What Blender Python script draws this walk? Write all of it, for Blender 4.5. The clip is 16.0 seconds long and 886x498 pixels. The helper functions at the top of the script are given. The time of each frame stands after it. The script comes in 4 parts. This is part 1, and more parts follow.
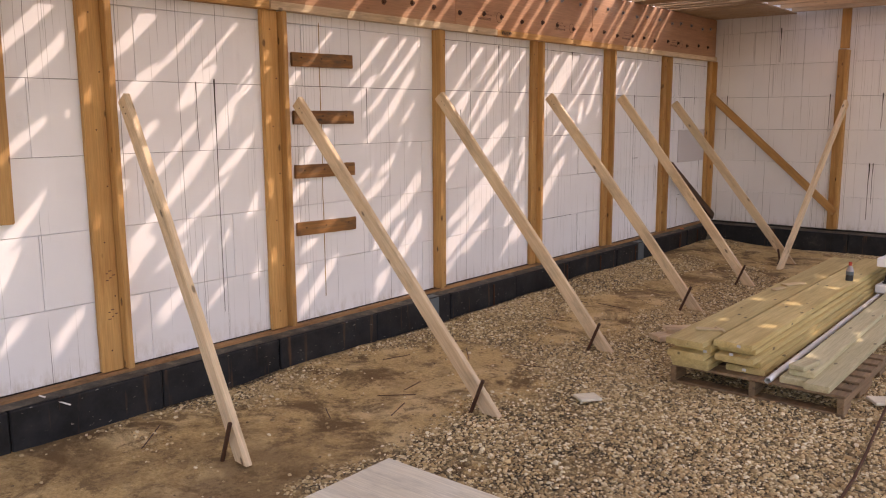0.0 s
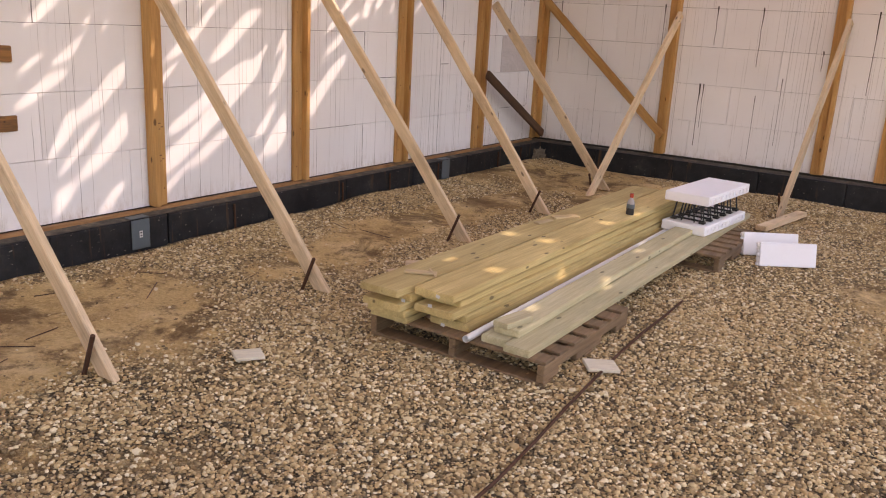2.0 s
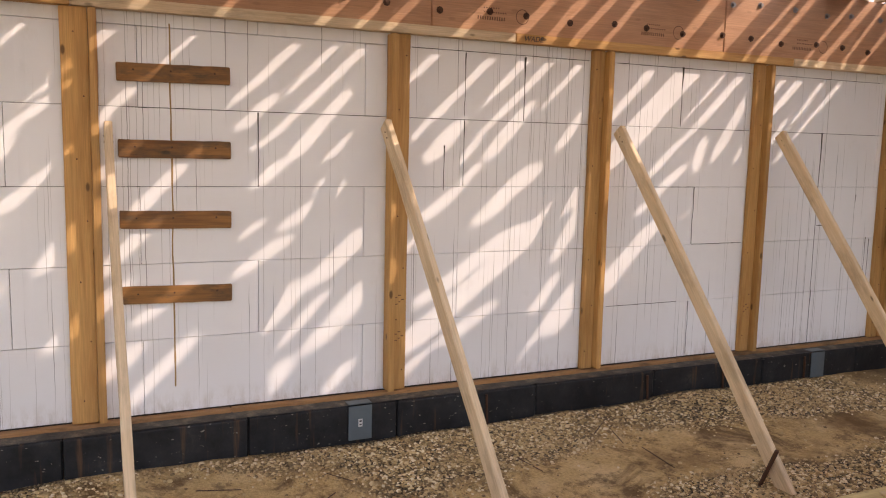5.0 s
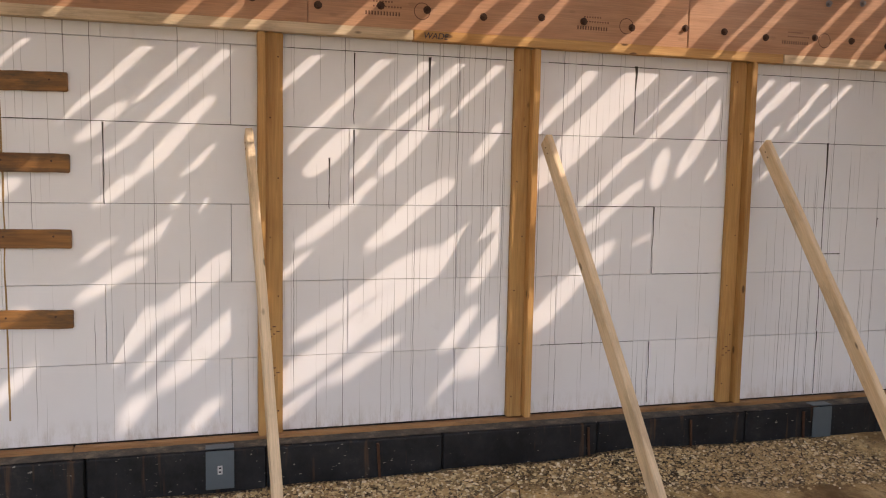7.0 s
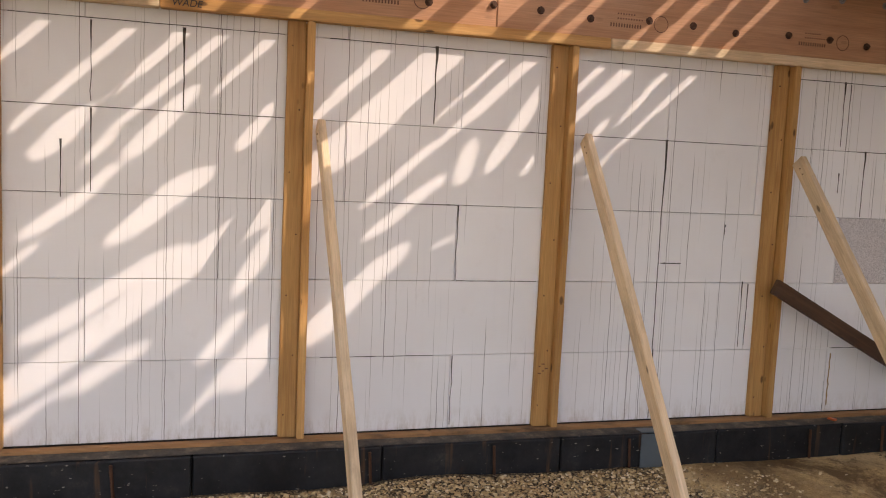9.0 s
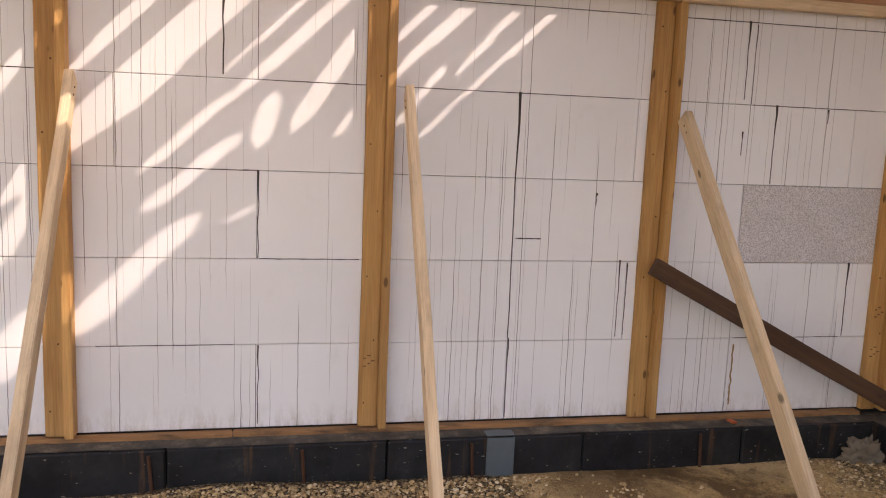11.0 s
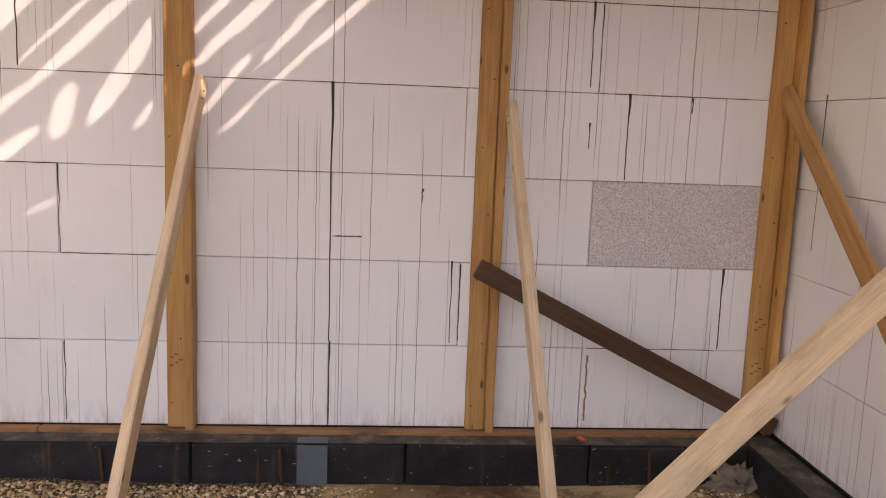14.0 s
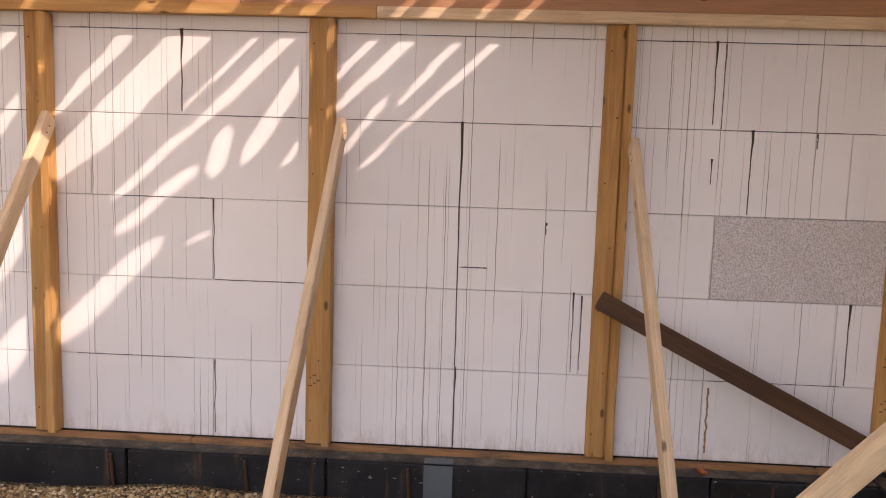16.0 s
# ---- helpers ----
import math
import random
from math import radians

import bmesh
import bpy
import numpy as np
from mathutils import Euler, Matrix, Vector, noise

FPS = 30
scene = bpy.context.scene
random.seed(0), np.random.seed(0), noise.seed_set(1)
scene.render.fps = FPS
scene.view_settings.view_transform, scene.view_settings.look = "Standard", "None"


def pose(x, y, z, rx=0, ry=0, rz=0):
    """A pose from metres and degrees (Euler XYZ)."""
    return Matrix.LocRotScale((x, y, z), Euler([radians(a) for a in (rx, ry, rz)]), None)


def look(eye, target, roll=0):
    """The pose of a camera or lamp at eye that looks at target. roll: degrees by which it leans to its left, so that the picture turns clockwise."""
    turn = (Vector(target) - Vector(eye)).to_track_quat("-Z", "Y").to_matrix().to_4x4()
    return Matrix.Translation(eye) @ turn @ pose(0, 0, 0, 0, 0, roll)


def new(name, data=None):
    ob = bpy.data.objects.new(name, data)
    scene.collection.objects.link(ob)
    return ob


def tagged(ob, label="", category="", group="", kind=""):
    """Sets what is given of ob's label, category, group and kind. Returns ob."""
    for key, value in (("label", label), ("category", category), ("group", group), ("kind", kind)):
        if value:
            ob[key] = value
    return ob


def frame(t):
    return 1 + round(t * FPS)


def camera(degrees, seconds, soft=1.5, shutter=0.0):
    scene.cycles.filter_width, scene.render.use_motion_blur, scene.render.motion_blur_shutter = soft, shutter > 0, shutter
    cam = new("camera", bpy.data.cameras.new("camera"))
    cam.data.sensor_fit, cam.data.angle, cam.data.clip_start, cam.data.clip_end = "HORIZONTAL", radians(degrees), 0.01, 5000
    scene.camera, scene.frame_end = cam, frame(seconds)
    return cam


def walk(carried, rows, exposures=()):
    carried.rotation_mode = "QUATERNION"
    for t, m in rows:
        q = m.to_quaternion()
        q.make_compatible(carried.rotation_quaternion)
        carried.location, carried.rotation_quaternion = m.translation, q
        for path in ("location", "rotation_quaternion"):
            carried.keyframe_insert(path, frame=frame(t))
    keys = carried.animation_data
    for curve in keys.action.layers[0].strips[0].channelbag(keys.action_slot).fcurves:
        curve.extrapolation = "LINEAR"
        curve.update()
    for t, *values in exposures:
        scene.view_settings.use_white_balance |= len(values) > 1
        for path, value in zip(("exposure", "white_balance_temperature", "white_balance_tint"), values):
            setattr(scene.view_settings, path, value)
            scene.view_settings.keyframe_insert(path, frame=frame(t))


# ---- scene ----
cam = camera(56.6, 16.0, soft=1.1)
METRES, EYE, TILT, LEAN, TURN = 9.4, 1.68, 0.0, 0.0, 39.63
ROWS = [
    (0.0, 0.0, 0.0, 0.0, -0.05, -9.28, 0.31),
    (0.5, 0.0361, 0.0214, 0.0016, -3.07, -10.35, 0.39),
    (1.0, 0.0813, 0.0406, -0.0005, -4.29, -11.85, 0.28),
    (1.5, 0.1146, 0.0649, -0.0071, -5.43, -14.3, -1.28),
    (2.0, 0.1422, 0.1003, -0.0068, -5.59, -15.62, -2.97),
    (2.5, 0.1713, 0.1315, -0.0074, 1.32, -14.68, -2.41),
    (3.0, 0.1897, 0.1553, -0.0027, 7.22, -13.28, -1.83),
    (3.5, 0.1986, 0.1863, 0.0004, 11.16, -11.82, -1.44),
    (4.0, 0.2061, 0.211, 0.0017, 15.99, -9.83, -1.42),
    (6.5, 0.3143, 0.363, 0.0033, 34.01, -5.71, -0.93),
    (7.0, 0.3318, 0.3951, -0.0003, 34.45, -5.62, -1.11),
    (7.5, 0.3521, 0.4283, -0.0002, 34.4, -5.6, -1.63),
    (8.0, 0.3802, 0.4559, 0.0006, 34.06, -5.39, -2.1),
    (8.5, 0.3942, 0.4835, -0.0015, 34.15, -5.39, -2.4),
    (11.0, 0.4635, 0.6454, 0.0011, 38.59, -8.29, -2.35),
    (11.5, 0.4901, 0.6726, 0.0014, 39.21, -8.69, -2.1),
    (12.0, 0.5087, 0.6961, 0.0015, 40.15, -9.11, -1.81),
    (12.5, 0.515, 0.7202, -0.0011, 41.32, -9.3, -1.78),
    (13.0, 0.5306, 0.7406, 0.0011, 42.75, -9.48, -1.99),
    (13.5, 0.5464, 0.7615, 0.004, 44.61, -9.16, -2.11),
    (14.0, 0.5555, 0.7604, 0.0032, 46.12, -8.67, -2.19),
    (14.5, 0.5644, 0.7534, 0.0049, 47.5, -8.39, -2.26),
    (15.0, 0.5675, 0.7485, 0.006, 49.04, -7.82, -2.24),
    (15.5, 0.5645, 0.7453, 0.0069, 51.07, -7.47, -2.11),
    (16.0, 0.5647, 0.7411, 0.008, 53.61, -7.04, -1.77),
]
walk(cam, [(t, pose(0, 0, EYE, TILT, LEAN, TURN) @ pose(METRES * x, METRES * y, METRES * z, 90 + pitch, roll, yaw)) for t, x, y, z, yaw, pitch, roll in ROWS],
     exposures=((0.0, 1.93, 9000, 30), (0.5, 2.0, 9000, 30), (2.0, 2.19, 9050, 30), (4.0, 2.06, 8950, 27), (7.0, 1.85, 8700, 22), (8.5, 1.95, 8700, 22), (11.0, 2.22, 8750, 26), (16.0, 2.25, 8900, 30)))

# ---- world, sun, exposure ----
SUN = Vector((1.0, 1.55, 1.52)).normalized()
world = bpy.data.worlds.new("sky")
scene.world = world
world.use_nodes = True
wn = world.node_tree
sky = wn.nodes.new("ShaderNodeTexSky")
sky.sky_type = 'NISHITA'
sky.sun_disc = False
sky.sun_elevation = math.asin(SUN.z)
sky.sun_rotation = math.atan2(SUN.x, SUN.y)
wn.links.new(sky.outputs[0], wn.nodes["Background"].inputs[0])
wn.nodes["Background"].inputs[1].default_value = 0.15
sun = new("sun", bpy.data.lights.new("sun", 'SUN'))
sun.data.energy, sun.data.angle, sun.data.color = 1.0, radians(0.6), (0.965, 0.98, 1.0)
sun.matrix_world = look(SUN * 30, (0, 0, 0))

# ---- plan ----
WX = -4.33          # face of the long foam wall
NY = 10.80          # face of the far foam wall
EX, SY = 8.0, -7.0  # closing walls
Z0, COURSE = 0.261, 0.4035
CEIL = 2.88
FOOT = 0.16         # footing stands proud of the foam by this


# ---- node helpers ----
def material(name):
    m = bpy.data.materials.new(name)
    m.use_nodes = True
    return m, m.node_tree, m.node_tree.nodes["Principled BSDF"]


def node(nt, kind, **inputs):
    n = nt.nodes.new(kind)
    for key, value in inputs.items():
        n.inputs[key.replace("_", " ")].default_value = value
    return n


def coords(nt, scale=(1, 1, 1), space="Object", spread=0.0):
    tc = nt.nodes.new("ShaderNodeTexCoord")
    mp = nt.nodes.new("ShaderNodeMapping")
    mp.inputs["Scale"].default_value = scale
    if space == "World":
        nt.links.new(nt.nodes.new("ShaderNodeNewGeometry").outputs["Position"], mp.inputs["Vector"])
    else:
        nt.links.new(tc.outputs[space], mp.inputs["Vector"])
    if spread:
        oi = nt.nodes.new("ShaderNodeObjectInfo")
        mul = nt.nodes.new("ShaderNodeMath")
        mul.operation = 'MULTIPLY'
        mul.inputs[1].default_value = spread
        nt.links.new(oi.outputs["Random"], mul.inputs[0])
        comb = nt.nodes.new("ShaderNodeCombineXYZ")
        for i in range(3):
            nt.links.new(mul.outputs[0], comb.inputs[i])
        nt.links.new(comb.outputs[0], mp.inputs["Location"])
    return mp.outputs[0]


def noise_tex(nt, vec, scale, detail=4, rough=0.55, distortion=0.0):
    n = node(nt, "ShaderNodeTexNoise", Scale=scale, Detail=detail, Roughness=rough, Distortion=distortion)
    nt.links.new(vec, n.inputs["Vector"])
    return n.outputs["Fac"]


def ramp(nt, fac, stops):
    r = nt.nodes.new("ShaderNodeValToRGB")
    els = r.color_ramp.elements
    while len(els) < len(stops):
        els.new(0.5)
    for e, (p, c) in zip(els, stops):
        e.position = p
        e.color = (*c, 1) if isinstance(c, tuple) else (c, c, c, 1)
    nt.links.new(fac, r.inputs["Fac"])
    return r.outputs["Color"]


def mix(nt, fac, a, b, mode='MIX'):
    m = nt.nodes.new("ShaderNodeMix")
    m.data_type = 'RGBA'
    m.blend_type = mode
    for value, i in ((fac, 0), (a, 6), (b, 7)):
        if isinstance(value, (int, float)):
            m.inputs[i].default_value = value
        elif isinstance(value, tuple):
            m.inputs[i].default_value = (*value, 1)
        else:
            nt.links.new(value, m.inputs[i])
    return m.outputs[2]


def bump(nt, bsdf, height, strength=0.3, distance=0.01):
    b = node(nt, "ShaderNodeBump", Strength=strength, Distance=distance)
    nt.links.new(height, b.inputs["Height"])
    nt.links.new(b.outputs[0], bsdf.inputs["Normal"])


# ---- materials ----
def wood(name, dark, light, knots=0.5, rough=0.7, dirt=0.0, grain=1.0):
    m, nt, p = material(name)
    vec = coords(nt, (0.9, 14, 14), spread=37.0)
    g = noise_tex(nt, vec, 1.6 * grain, 6, 0.62, 0.9)
    fine = noise_tex(nt, coords(nt, (3, 90, 90), spread=11.0), 2.0, 3)
    col = ramp(nt, g, [(0.3, dark), (0.7, light)])
    col = mix(nt, ramp(nt, fine, [(0.35, 0.72), (0.65, 1.0)]), (0.0, 0.0, 0.0), col, 'MIX')
    big = noise_tex(nt, coords(nt, (1, 2, 2), spread=23.0), 1.7, 3)
    col = mix(nt, 0.35, col, ramp(nt, big, [(0.3, dark), (0.7, light)]))
    vor = nt.nodes.new("ShaderNodeTexVoronoi")
    vor.inputs["Scale"].default_value = 1.0
    nt.links.new(coords(nt, (4.2, 10.0, 10.0), spread=51.0), vor.inputs["Vector"])
    knot = ramp(nt, vor.outputs["Distance"], [(0.075, knots), (0.125, 0.0)])
    col = mix(nt, knot, col, tuple(c * 0.28 for c in dark))
    if dirt:
        d = noise_tex(nt, coords(nt, (2, 6, 6), spread=71.0), 1.5, 5, 0.7)
        col = mix(nt, ramp(nt, d, [(0.5, 0.0), (0.68, dirt)]), col, (0.07, 0.045, 0.025))
    oi = nt.nodes.new("ShaderNodeObjectInfo")
    col = mix(nt, 1.0, col, ramp(nt, oi.outputs["Random"], [(0.0, 0.78), (1.0, 1.0)]), 'MULTIPLY')
    nt.links.new(col, p.inputs["Base Color"])
    p.inputs["Roughness"].default_value = rough
    bump(nt, p, fine, 0.25, 0.003)
    return m


def plain(name, colour, rough=0.6, metal=0.0, scale=30.0, vary=0.25, relief=0.15):
    m, nt, p = material(name)
    n = noise_tex(nt, coords(nt, spread=9.0), scale, 5, 0.6)
    n2 = noise_tex(nt, coords(nt, spread=5.0), scale * 0.12, 4, 0.6)
    dark = tuple(c * (1 - vary) for c in colour)
    col = mix(nt, 0.5, ramp(nt, n, [(0.3, dark), (0.7, colour)]), ramp(nt, n2, [(0.3, dark), (0.7, colour)]))
    nt.links.new(col, p.inputs["Base Color"])
    p.inputs["Roughness"].default_value = rough
    p.inputs["Metallic"].default_value = metal
    bump(nt, p, n, relief, 0.004)
    return m


def calc(nt, op, a, b=0.0):
    m = nt.nodes.new("ShaderNodeMath")
    m.operation = op
    for i, v in enumerate((a, b)):
        if isinstance(v, (int, float)):
            m.inputs[i].default_value = v
        else:
            nt.links.new(v, m.inputs[i])
    return m.outputs[0]


def drip_lines(nt, axis, freq, half, lo):
    """Thin upright lines where rain has run down, at random spacing and of random length."""
    pos = nt.nodes.new("ShaderNodeSeparateXYZ")
    nt.links.new(nt.nodes.new("ShaderNodeNewGeometry").outputs["Position"], pos.inputs[0])
    wob = noise_tex(nt, coords(nt, (2, 2, 5), "World"), 1.5, 2)
    a = calc(nt, 'ADD', pos.outputs[0 if axis == "x" else 1], calc(nt, 'MULTIPLY', wob, 0.012))
    a = calc(nt, 'MULTIPLY', calc(nt, 'ADD', a, 50.0), freq)
    cell = calc(nt, 'FLOOR', a)
    rnd = nt.nodes.new("ShaderNodeTexWhiteNoise")
    rnd.noise_dimensions = '1D'
    nt.links.new(cell, rnd.inputs["W"])
    centre = calc(nt, 'ADD', calc(nt, 'MULTIPLY', rnd.outputs["Value"], 0.6), 0.2)
    dist = calc(nt, 'ABSOLUTE', calc(nt, 'SUBTRACT', calc(nt, 'FRACT', a), centre))
    line = ramp(nt, dist, [(half * 0.4, 1.0), (half * 1.3, 0.0)])
    comb = nt.nodes.new("ShaderNodeCombineXYZ")
    nt.links.new(calc(nt, 'MULTIPLY', cell, 3.7), comb.inputs[0])
    nt.links.new(calc(nt, 'MULTIPLY', pos.outputs[2], 1.1), comb.inputs[2])
    own = noise_tex(nt, comb.outputs[0], 1.0, 1)
    region = noise_tex(nt, coords(nt, (1.3, 1.3, 0.35), "World"), 1.3, 2)
    where = calc(nt, 'ADD', calc(nt, 'MULTIPLY', own, 0.6), calc(nt, 'MULTIPLY', region, 0.4))
    return mix(nt, 1.0, line, ramp(nt, where, [(lo, 0.0), (lo + 0.06, 1.0)]), 'MULTIPLY')


def foam_material(name, axis):
    """White foam panels with moulded ribs, rain-washed drip lines and smudges; axis: the wall's long direction."""
    m, nt, p = material(name)
    flat = (1, 0, 1) if axis == "x" else (0, 1, 1)
    along = lambda a, z: (a, 0, z) if axis == "x" else (0, a, z)
    base = noise_tex(nt, coords(nt, flat, "World"), 1.3, 4)
    col = ramp(nt, base, [(0.3, (0.755, 0.74, 0.738)), (0.7, (0.82, 0.81, 0.81))])
    # drip lines: narrow in the long direction, stretched downwards, in clusters
    for freq, half, alpha, lo, tone in ((27.0, 0.040, 0.6, 0.507, (0.22, 0.185, 0.16)), (8.0, 0.015, 0.85, 0.49, (0.10, 0.085, 0.07))):
        line = drip_lines(nt, axis, freq, half, lo)
        col = mix(nt, mix(nt, 1.0, line, (alpha, alpha, alpha), 'MULTIPLY'), col, tone)
    # mud splashed up from the bottom edge
    sep = nt.nodes.new("ShaderNodeSeparateXYZ")
    nt.links.new(coords(nt, (1, 1, 1), "World"), sep.inputs[0])
    low = nt.nodes.new("ShaderNodeMapRange")
    low.inputs["From Min"].default_value, low.inputs["From Max"].default_value = Z0 + 0.13, Z0
    nt.links.new(sep.outputs[2], low.inputs["Value"])
    splash = noise_tex(nt, coords(nt, along(9, 3), "World"), 2.0, 6, 0.75)
    mud = mix(nt, 1.0, low.outputs[0], ramp(nt, splash, [(0.45, 0.0), (0.7, 0.55)]), 'MULTIPLY')
    col = mix(nt, mud, col, (0.33, 0.24, 0.13))
    sm = noise_tex(nt, coords(nt, along(2.0, 1.2), "World"), 2.2, 5, 0.7)
    col = mix(nt, ramp(nt, sm, [(0.60, 0.0), (0.8, 0.22)]), col, (0.42, 0.37, 0.33))
    oi = nt.nodes.new("ShaderNodeObjectInfo")
    col = mix(nt, 1.0, col, ramp(nt, oi.outputs["Random"], [(0.0, 0.95), (1.0, 1.0)]), 'MULTIPLY')
    nt.links.new(col, p.inputs["Base Color"])
    p.inputs["Roughness"].default_value = 0.62
    p.inputs["Specular IOR Level"].default_value = 0.25
    ribs = nt.nodes.new("ShaderNodeTexWave")
    ribs.bands_direction = 'X' if axis == "x" else 'Y'
    ribs.inputs["Scale"].default_value = 0.78
    nt.links.new(coords(nt, (1, 1, 1), "World"), ribs.inputs["Vector"])
    beads = noise_tex(nt, coords(nt, (1, 1, 1), "World"), 160, 2)
    h = mix(nt, 0.25, ramp(nt, ribs.outputs["Fac"], [(0.0, 0.0), (0.03, 1.0)]), beads)
    bump(nt, p, h, 0.22, 0.004)
    return m


def ground_material():
    m, nt, p = material("dirt_and_gravel")
    c = coords(nt)
    vor = nt.nodes.new("ShaderNodeTexVoronoi")
    vor.inputs["Scale"].default_value = 75
    nt.links.new(c, vor.inputs["Vector"])
    stone = ramp(nt, vor.outputs["Color"], [(0.1, (0.22, 0.155, 0.09)), (0.5, (0.38, 0.285, 0.175)), (0.9, (0.54, 0.425, 0.28))])
    # shade between the stones painted in: colour darkens towards each cell's edge
    gap_shade = ramp(nt, vor.outputs["Distance"], [(0.25, 1.0), (0.6, 0.25)])
    stone = mix(nt, 1.0, stone, gap_shade, 'MULTIPLY')
    fine = noise_tex(nt, c, 55, 6, 0.7)
    soil = ramp(nt, fine, [(0.3, (0.42, 0.27, 0.115)), (0.7, (0.72, 0.51, 0.255))])
    soil = mix(nt, ramp(nt, noise_tex(nt, c, 2.1, 6, 0.7), [(0.50, 0.0), (0.62, 0.5)]), soil, (0.80, 0.60, 0.34))
    crumbs = noise_tex(nt, c, 5.5, 8, 0.8)
    soil = mix(nt, ramp(nt, crumbs, [(0.53, 0.0), (0.60, 0.75)]), soil, (0.19, 0.12, 0.06))
    damp = noise_tex(nt, c, 1.9, 8, 0.72, 0.6)
    soil = mix(nt, ramp(nt, damp, [(0.40, 0.85), (0.50, 0.0)]), soil, (0.14, 0.08, 0.038))
    wet = noise_tex(nt, c, 0.8, 6, 0.66)
    soil = mix(nt, ramp(nt, wet, [(0.52, 0.0), (0.60, 0.65)]), soil, (0.20, 0.12, 0.058))
    attr = nt.nodes.new("ShaderNodeAttribute")
    attr.attribute_name = "sand"
    edge = mix(nt, 0.35, attr.outputs["Fac"], noise_tex(nt, c, 7, 5, 0.7))
    k = ramp(nt, edge, [(0.36, 0.0), (0.5, 1.0)])
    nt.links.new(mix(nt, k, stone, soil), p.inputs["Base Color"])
    p.inputs["Roughness"].default_value = 0.95
    p.inputs["Specular IOR Level"].default_value = 0.15
    bump(nt, p, mix(nt, k, gap_shade, mix(nt, 0.5, fine, crumbs)), 1.0, 0.035)
    return m


def stone_material():
    m, nt, p = material("pebbles")
    geo = nt.nodes.new("ShaderNodeNewGeometry")
    col = ramp(nt, geo.outputs["Random Per Island"], [(0.0, (0.07, 0.04, 0.017)), (0.25, (0.28, 0.18, 0.08)), (0.55, (0.50, 0.345, 0.165)), (0.8, (0.67, 0.505, 0.27)), (0.97, (0.86, 0.75, 0.52))])
    col = mix(nt, 0.2, col, ramp(nt, noise_tex(nt, coords(nt), 60, 4), [(0.3, (0.25, 0.165, 0.08)), (0.7, (0.58, 0.435, 0.235))]))
    dusty = noise_tex(nt, coords(nt), 1.1, 5, 0.65)
    col = mix(nt, ramp(nt, dusty, [(0.46, 0.0), (0.66, 0.4)]), col, (0.52, 0.355, 0.175))
    nt.links.new(col, p.inputs["Base Color"])
    p.inputs["Roughness"].default_value = 0.85
    return m


def membrane_material():
    m, nt, p = material("bitumen_membrane")
    c = coords(nt)
    n = noise_tex(nt, c, 5, 6, 0.7)
    col = ramp(nt, n, [(0.35, (0.009, 0.009, 0.010)), (0.62, (0.022, 0.023, 0.025)), (0.8, (0.065, 0.06, 0.055))])
    st = noise_tex(nt, coords(nt, (9, 9, 0.8)), 1.6, 4, 0.6)
    col = mix(nt, ramp(nt, st, [(0.58, 0.0), (0.72, 0.55)]), col, (0.15, 0.075, 0.035))
    spots = noise_tex(nt, coords(nt, (1, 1, 2.5)), 28, 2, 0.5)
    col = mix(nt, ramp(nt, spots, [(0.70, 0.0), (0.74, 0.6)]), col, (0.35, 0.34, 0.32))
    nt.links.new(col, p.inputs["Base Color"])
    p.inputs["Roughness"].default_value = 0.55
    p.inputs["Specular IOR Level"].default_value = 0.25
    bump(nt, p, n, 0.4, 0.01)
    return m


def ledge_material():
    m, nt, p = material("dusty_ledge")
    c = coords(nt)
    n = noise_tex(nt, c, 8, 6, 0.75)
    col = ramp(nt, n, [(0.35, (0.035, 0.032, 0.028)), (0.52, (0.085, 0.072, 0.055)), (0.72, (0.24, 0.19, 0.13))])
    nt.links.new(col, p.inputs["Base Color"])
    p.inputs["Roughness"].default_value = 0.9
    bump(nt, p, n, 0.5, 0.01)
    return m


def speckle_material():
    m, nt, p = material("scuffed_foam")
    n = noise_tex(nt, coords(nt), 150, 3, 0.7)
    big = noise_tex(nt, coords(nt), 5, 4, 0.6)
    col = ramp(nt, n, [(0.40, (0.36, 0.335, 0.33)), (0.56, (0.68, 0.64, 0.64))])
    col = mix(nt, ramp(nt, big, [(0.4, 0.0), (0.7, 0.25)]), col, (0.40, 0.36, 0.34))
    nt.links.new(col, p.inputs["Base Color"])
    p.inputs["Roughness"].default_value = 0.8
    return m


M_STUD = wood("framing_lumber", (0.43, 0.19, 0.052), (0.75, 0.43, 0.16), 0.9)
M_BRACE = wood("pale_spruce", (0.64, 0.44, 0.255), (0.90, 0.70, 0.47), 0.9, dirt=0.3)
M_CLEAT = wood("stained_cleat", (0.10, 0.034, 0.009), (0.45, 0.20, 0.055), 0.9, dirt=0.95)
M_PLATE = wood("wet_plate", (0.26, 0.115, 0.042), (0.52, 0.27, 0.115), 0.3, dirt=0.8)
M_LVL = wood("laminated_beam", (0.44, 0.205, 0.105), (0.62, 0.34, 0.19), 0.2, grain=0.6)
M_DECK = wood("deck_joist", (0.42, 0.26, 0.14), (0.60, 0.42, 0.26), 0.5)
M_TREATED = wood("treated_lumber", (0.46, 0.325, 0.12), (0.82, 0.645, 0.30), 0.9)
M_TREATED_GREY = wood("weathered_treated_lumber", (0.44, 0.385, 0.215), (0.72, 0.64, 0.41), 0.8)
M_PALLET = wood("pallet_wood", (0.15, 0.085, 0.042), (0.36, 0.235, 0.13), 0.4, dirt=0.4)
M_DARK = wood("dark_wet_board", (0.055, 0.022, 0.009), (0.15, 0.068, 0.03), 0.3)
M_STAKE = plain("rusty_steel", (0.10, 0.045, 0.025), 0.75, 0.4)
